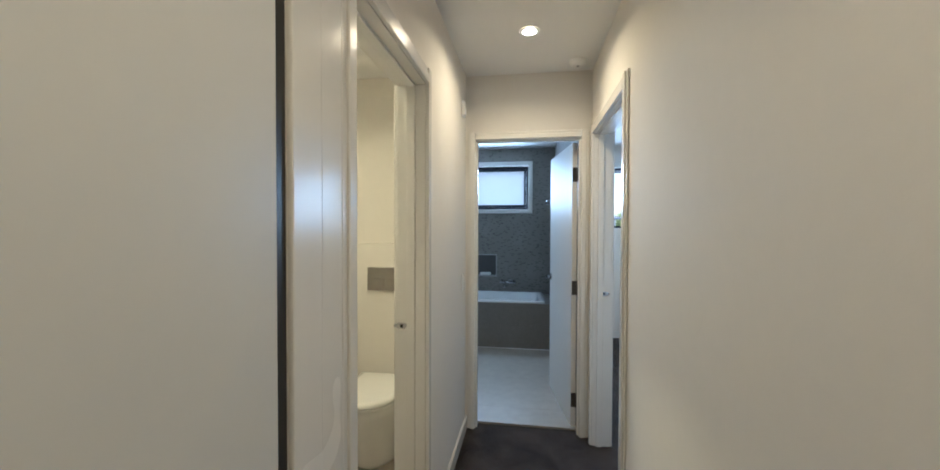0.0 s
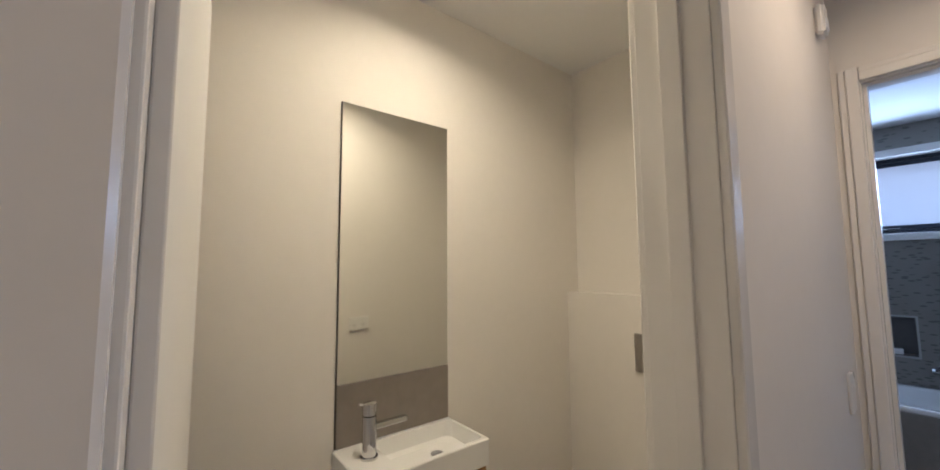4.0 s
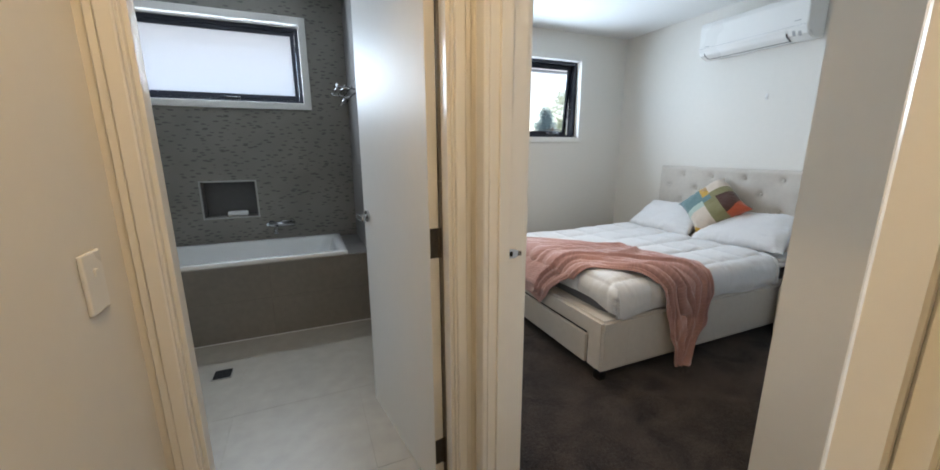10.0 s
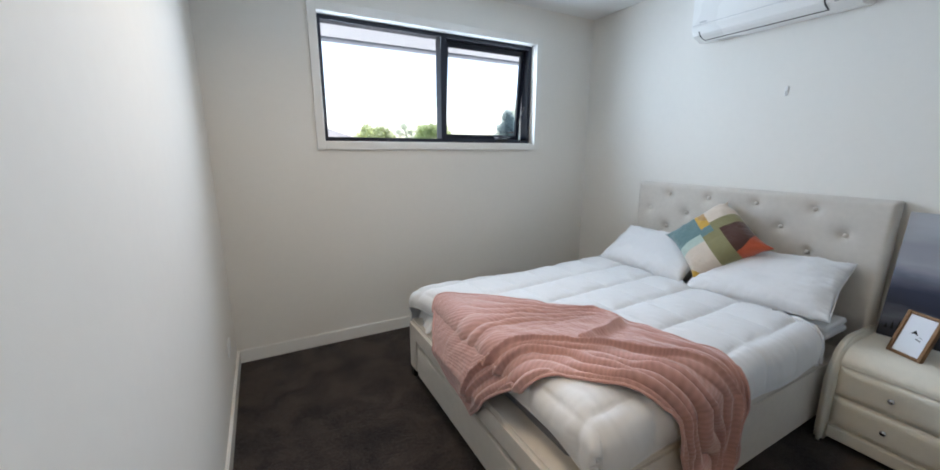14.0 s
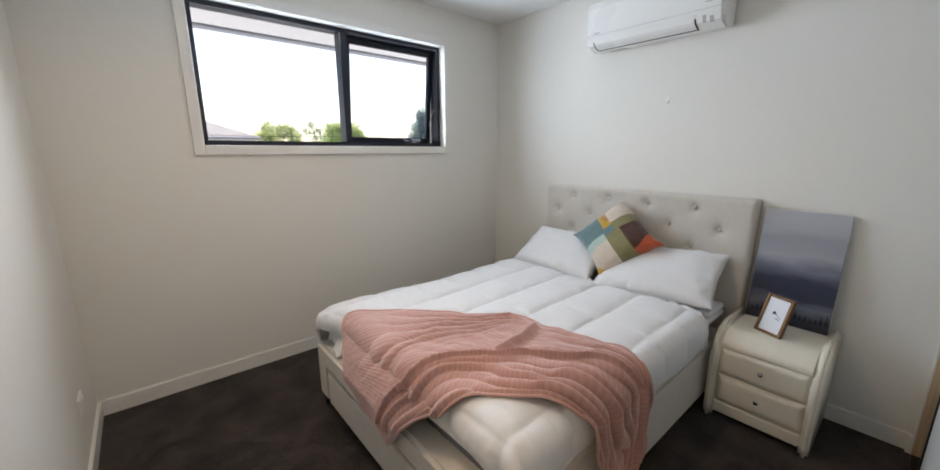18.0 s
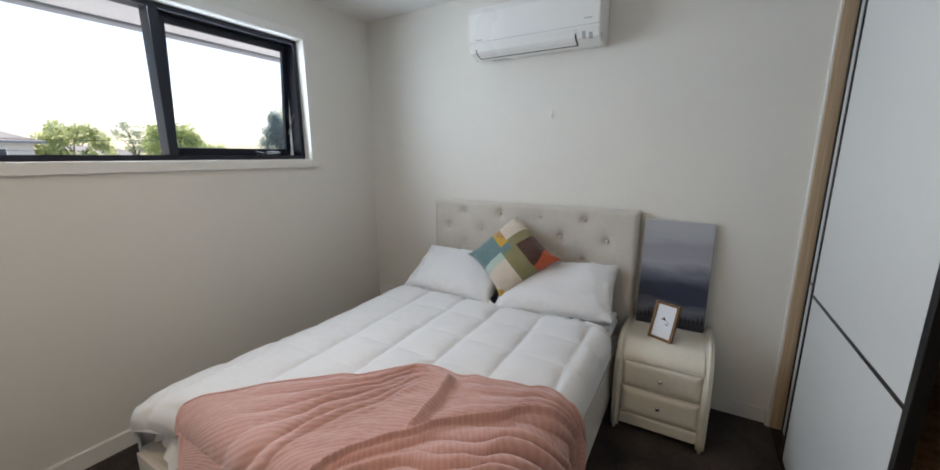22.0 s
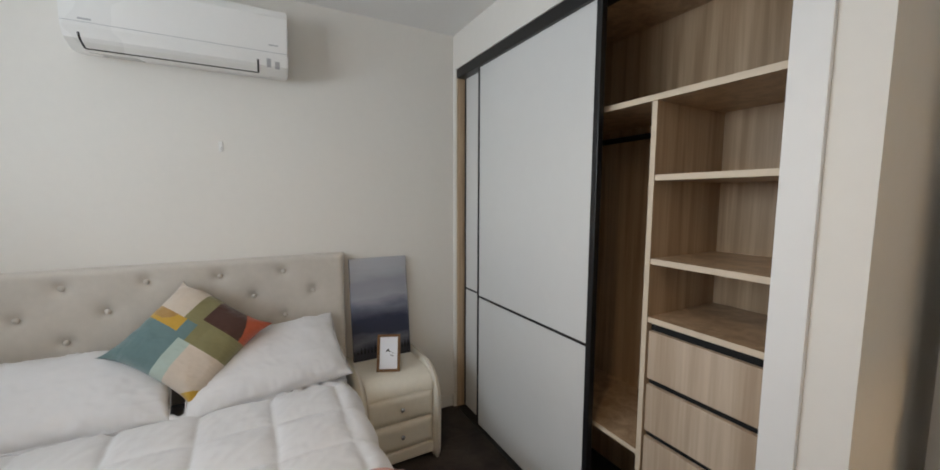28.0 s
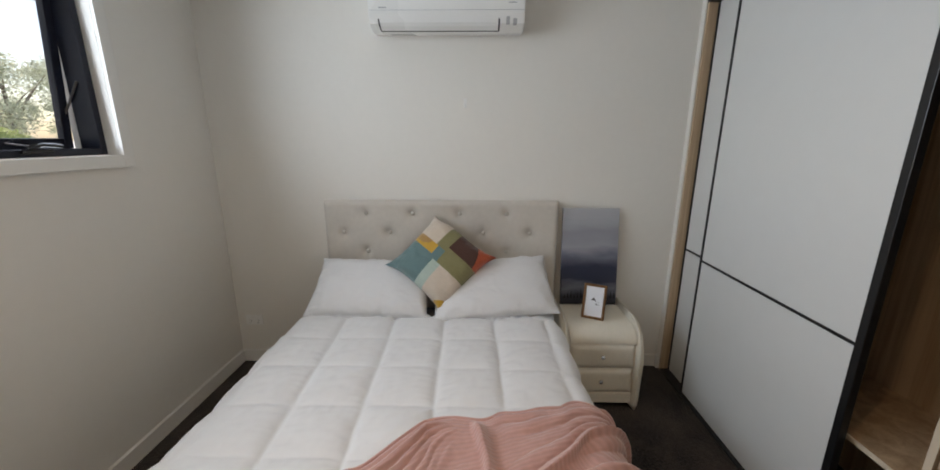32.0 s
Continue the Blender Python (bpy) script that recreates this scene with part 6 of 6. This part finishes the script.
# ---- floor tiles ----
def tiles(parent_name, x0, x1, y0, y1, size, mat, label, ox=0.0, oy=0.0):
    par = thing(parent_name, (x0, y0, 0), label, "tiled floor", kind="structure")
    j, x = 0.0014, x0 - ox
    while x < x1:
        y = y0 - oy
        while y < y1:
            a, b_, c, d = max(x, x0), min(x + size - j, x1), max(y, y0), min(y + size - j, y1)
            if b_ - a > 0.01 and d - c > 0.01:
                part("floor_tile", boxes((a, b_, c, d, 0.0065, 0.0145), bevel=0.0004), mat, par)
            y += size
        x += size
    return par


tiles("floor_bathroom", -0.68, 1.204, YN + 0.078, 4.528, 0.60, TILEFLOOR, "large pale grey bathroom floor tiles", 0.14, 0.35)
tiles("floor_toilet", -0.589, 0.334, 0.851, 2.569, 0.60, WCFLOOR, "large taupe toilet floor tiles", 0.2, 0.1)

# ---- outside ----
SOFFIT = material("soffit_board", (0.80, 0.80, 0.81), 0.6, spread=0.02, scale=4)
GUTTER = material("grey_gutter", (0.20, 0.22, 0.25), 0.4, spread=0.05)
eave = thing("eave", (2.0, 5.8, 2.3), "pale soffit lining and grey gutter above the windows", "eave", kind="structure")
part("soffit", boxes((-2.5, 7.0, 5.44, 6.02, 2.262, 2.280)), SOFFIT, eave)
part("gutter", boxes((-2.5, 7.0, 6.022, 6.13, 2.246, 2.40), bevel=0.01), GUTTER, eave, "dark grey gutter")
# The ground's pale grey is set to bounce neutral light onto the soffit.
GROUND_BOUNCE = material("bounce_toned_ground", (0.27, 0.28, 0.29), 0.95, spread=0.35, scale=0.6, bump=0.5, bump_scale=20)
structure("ground", boxes((-900, 900, -900, 1800, -3.4, -3.0)), GROUND_BOUNCE, "pale grey ground reaching the horizon, toned to bounce light upwards", "ground")
ROOF = material("grey_roof_tiles", (0.11, 0.112, 0.125), 0.8, spread=0.15, scale=2, bump=0.6, bump_scale=12)
RENDERW = material("pale_render", (0.62, 0.60, 0.55), 0.8, spread=0.04, scale=1)
PANE = material("far_window_pane", (0.05, 0.07, 0.09), 0.08, spread=0.1)


def hip_house(name, cx, cy, w, d, z0, zr, za, label):
    """A hip-roofed house: walls, overhanging roof, windows with frames."""
    ob = thing(name, (cx, cy, z0), label, "house")
    part("wall", boxes((cx - w / 2, cx + w / 2, cy - d / 2, cy + d / 2, z0, zr)), RENDERW, ob)
    o = 0.5
    bm = bmesh.new()
    lo = [bm.verts.new((cx + sx * (w / 2 + o), cy + sy * (d / 2 + o), zr)) for sx, sy in ((-1, -1), (1, -1), (1, 1), (-1, 1))]
    k = max(0.2, w / 2 - d / 2)
    hi = [bm.verts.new((cx - k, cy, za)), bm.verts.new((cx + k, cy, za))]
    for f in ((lo[0], lo[1], hi[1], hi[0]), (lo[2], lo[3], hi[0], hi[1]), (lo[1], lo[2], hi[1]), (lo[3], lo[0], hi[0]), (lo[3], lo[2], lo[1], lo[0])):
        bm.faces.new(f)
    part("roof", bm, ROOF, ob)
    part("gutter", boxes((cx - w / 2 - o - 0.1, cx + w / 2 + o + 0.1, cy - d / 2 - o - 0.12, cy - d / 2 - o, zr - 0.16, zr)), GUTTER, ob)
    for fx in (-0.32, 0.05, 0.34):
        wx = cx + fx * w
        win_ = part("window", boxes((wx - 0.8, wx + 0.8, cy - d / 2 - 0.06, cy - d / 2 + 0.05, zr - 1.7, zr - 0.5)), SOFFIT, ob)
        part("pane", boxes((wx - 0.72, wx - 0.04, cy - d / 2 - 0.08, cy - d / 2 - 0.061, zr - 1.62, zr - 0.58)), PANE, win_)
        part("pane", boxes((wx + 0.04, wx + 0.72, cy - d / 2 - 0.08, cy - d / 2 - 0.061, zr - 1.62, zr - 0.58)), PANE, win_)
    return ob


hip_house("house", 4.0, 49, 13, 9, -3.0, 2.55, 4.6, "two-storey cream house with grey hip roof across the street")
hip_house("house", 27.0, 95, 16, 10, -3.0, 1.2, 3.4, "distant pale house with grey roof among trees")


def leaf_material(name, color):
    """Leaves: half of the light goes through them."""
    m = material(name, color, 0.6, spread=0.3, scale=1.5)
    n, l = m.node_tree.nodes, m.node_tree.links
    p = n["Principled BSDF"]
    t, mx = n.new("ShaderNodeBsdfTranslucent"), n.new("ShaderNodeMixShader")
    t.inputs["Color"].default_value = (*[min(1.0, 1.6 * c) for c in color], 1)
    mx.inputs[0].default_value = 0.5
    l.new(p.outputs[0], mx.inputs[1])
    l.new(t.outputs[0], mx.inputs[2])
    l.new(mx.outputs[0], n["Material Output"].inputs[0])
    return m


# Leaf colours are lifted well above foliage tones, painting in glare and haze.
LEAF_A, LEAF_B, LEAF_C, LEAF_D = leaf_material("broad_leaves", (0.33, 0.39, 0.17)), leaf_material("conifer_needles", (0.25, 0.32, 0.31)), leaf_material("gum_leaves", (0.38, 0.41, 0.31)), leaf_material("light_leaves", (0.38, 0.42, 0.21))
BARK = material("bark", (0.16, 0.13, 0.10), 0.9, spread=0.3, scale=3, bump=0.8, bump_scale=15)


def clump_leaves(bm, rng, c, r, count, size, flat=1.0):
    for _ in range(count):
        d = Vector((rng.gauss(0, 1), rng.gauss(0, 1), rng.gauss(0, 1) * flat))
        d = d.normalized() * r * rng.random() ** 0.45
        p = Vector(c) + d
        a = Vector((rng.gauss(0, 1), rng.gauss(0, 1), rng.gauss(0, 1))).normalized()
        b2 = a.orthogonal().normalized()
        s = size * (0.6 + 0.8 * rng.random())
        bm.faces.new([bm.verts.new(p + q) for q in (a * s, b2 * s * 0.55, -a * s, -b2 * s * 0.55)])


def tree(name, x, y, ground, top, crown, leaf, seed, kind_, label, leaves=2600, size=0.16):
    rng = random.Random(seed)
    ob = thing(name, (x, y, ground), label, "tree")
    h = top - ground
    tb = tube(bmesh.new(), [(x + 0.15 * math.sin(k), y, ground + h * 0.75 * k / 6) for k in range(7)], [0.028 * h * (1 - 0.13 * k) for k in range(7)], 8)
    lb = bmesh.new()
    if kind_ == "conifer":
        for k in range(26):
            f = k / 25
            z = ground + h * (0.22 + 0.78 * f)
            rr = crown * (1 - f) ** 0.9 + 0.12
            for q in range(7):
                a = rng.random() * 6.28
                e = Vector((x + math.cos(a) * rr, y + math.sin(a) * rr, z - 0.35 * rr * 0.4))
                tube(tb, [(x, y, z), e], [0.05, 0.015], 4, False)
                for s in (0.35, 0.7, 1.0):
                    clump_leaves(lb, rng, Vector((x, y, z)).lerp(e, s), 0.16 * crown + 0.1, leaves // 300, size, 0.5)
    else:
        n = 46 if kind_ == "gum" else 60
        for k in range(n):
            a, q = rng.random() * 6.28, rng.random()
            if kind_ == "gum":
                zc = ground + h * (0.38 + 0.60 * rng.random())
                env = crown * (0.45 + 0.75 * math.sin(math.pi * min(1, max(0.05, (zc - ground) / h - 0.18) / 0.86)))
                r0 = env * math.sqrt(q)
                cr = crown * (0.17 + 0.13 * rng.random())
            else:
                zc = ground + h * (0.46 + 0.46 * rng.random())
                t_ = ((zc - ground) / h - 0.46) / 0.50
                r0 = crown * math.sqrt(max(0.02, 1 - t_ ** 2)) * (0.55 + 0.45 * math.sqrt(q))
                cr = crown * (0.20 + 0.12 * rng.random())
            c = Vector((x + math.cos(a) * r0, y + math.sin(a) * r0, min(zc, top - cr * 0.6)))
            if k % 3 == 0:
                m0 = Vector((x, y, ground + h * (0.3 + 0.3 * rng.random())))
                tube(tb, [m0, m0.lerp(c, 0.5) + Vector((0, 0, 0.3)), c], [0.009 * h, 0.006 * h, 0.002 * h], 5, False)
            clump_leaves(lb, rng, c, cr, leaves // n, size, 0.8)
    part("trunk", tb, BARK, ob)
    part("crown", lb, leaf, ob)
    return ob


tree("tree", 19.4, 45, -3.0, 4.7, 2.6, LEAF_A, 3, "round", "round leafy green tree beyond the street", 5200, 0.17)
tree("tree", 13.1, 46, -3.0, 4.3, 2.3, LEAF_D, 5, "round", "round light green tree beyond the street", 4600, 0.17)
tree("tree", 21.2, 58, -3.0, 5.2, 1.9, LEAF_C, 8, "gum", "small sparse grey-green gum tree", 2200, 0.16)
tree("conifer", 29.9, 45, -3.0, 5.9, 3.3, LEAF_B, 11, "conifer", "dark pointed conifer tree beyond the street", 4200, 0.17)
tree("gum_tree", 47.5, 58, -3.0, 11.0, 7.0, LEAF_C, 13, "gum", "tall airy eucalyptus tree with open crown", 22000, 0.16)
tree("tree", 30.5, 62, -3.0, 3.4, 3.4, LEAF_D, 17, "round", "low spreading green tree", 3000, 0.2)
tree("tree", 41.0, 52, -3.0, 2.9, 2.4, LEAF_A, 19, "round", "low spreading green street tree", 2000, 0.18)
tree("tree", 24.5, 50, -3.0, 2.7, 2.3, LEAF_A, 23, "round", "low green shrub tree", 2000, 0.18)
tree("tree", 8.5, 60, -3.0, 2.5, 2.4, LEAF_A, 29, "round", "low green tree beside the house", 1600, 0.18)
# power lines between poles
line = thing("power_line", (15, 38, -3), "timber power pole with overhead wires", "power line")
for px in (-8.0, 26.2, 60.0):
    part("pole", tube(bmesh.new(), [(px, 38, -3.0), (px, 38, 3.6)], [0.14, 0.10], 8), BARK, line)
    part("crossarm", boxes((px - 0.9, px + 0.9, 37.93, 38.07, 3.25, 3.37)), BARK, line)
for k, (dz, dy) in enumerate(((3.38, -0.3), (3.38, 0.3), (2.7, 0.0))):
    pts = []
    for a, b_ in ((-8.0, 26.2), (26.2, 60.0)):
        pts += [(a + (b_ - a) * q / 10, 38 + dy, dz - 0.9 * (1 - (2 * q / 10 - 1) ** 2)) for q in range(11)]
    part("wire", tube(bmesh.new(), pts, 0.012, 4, False), BLACK, line)
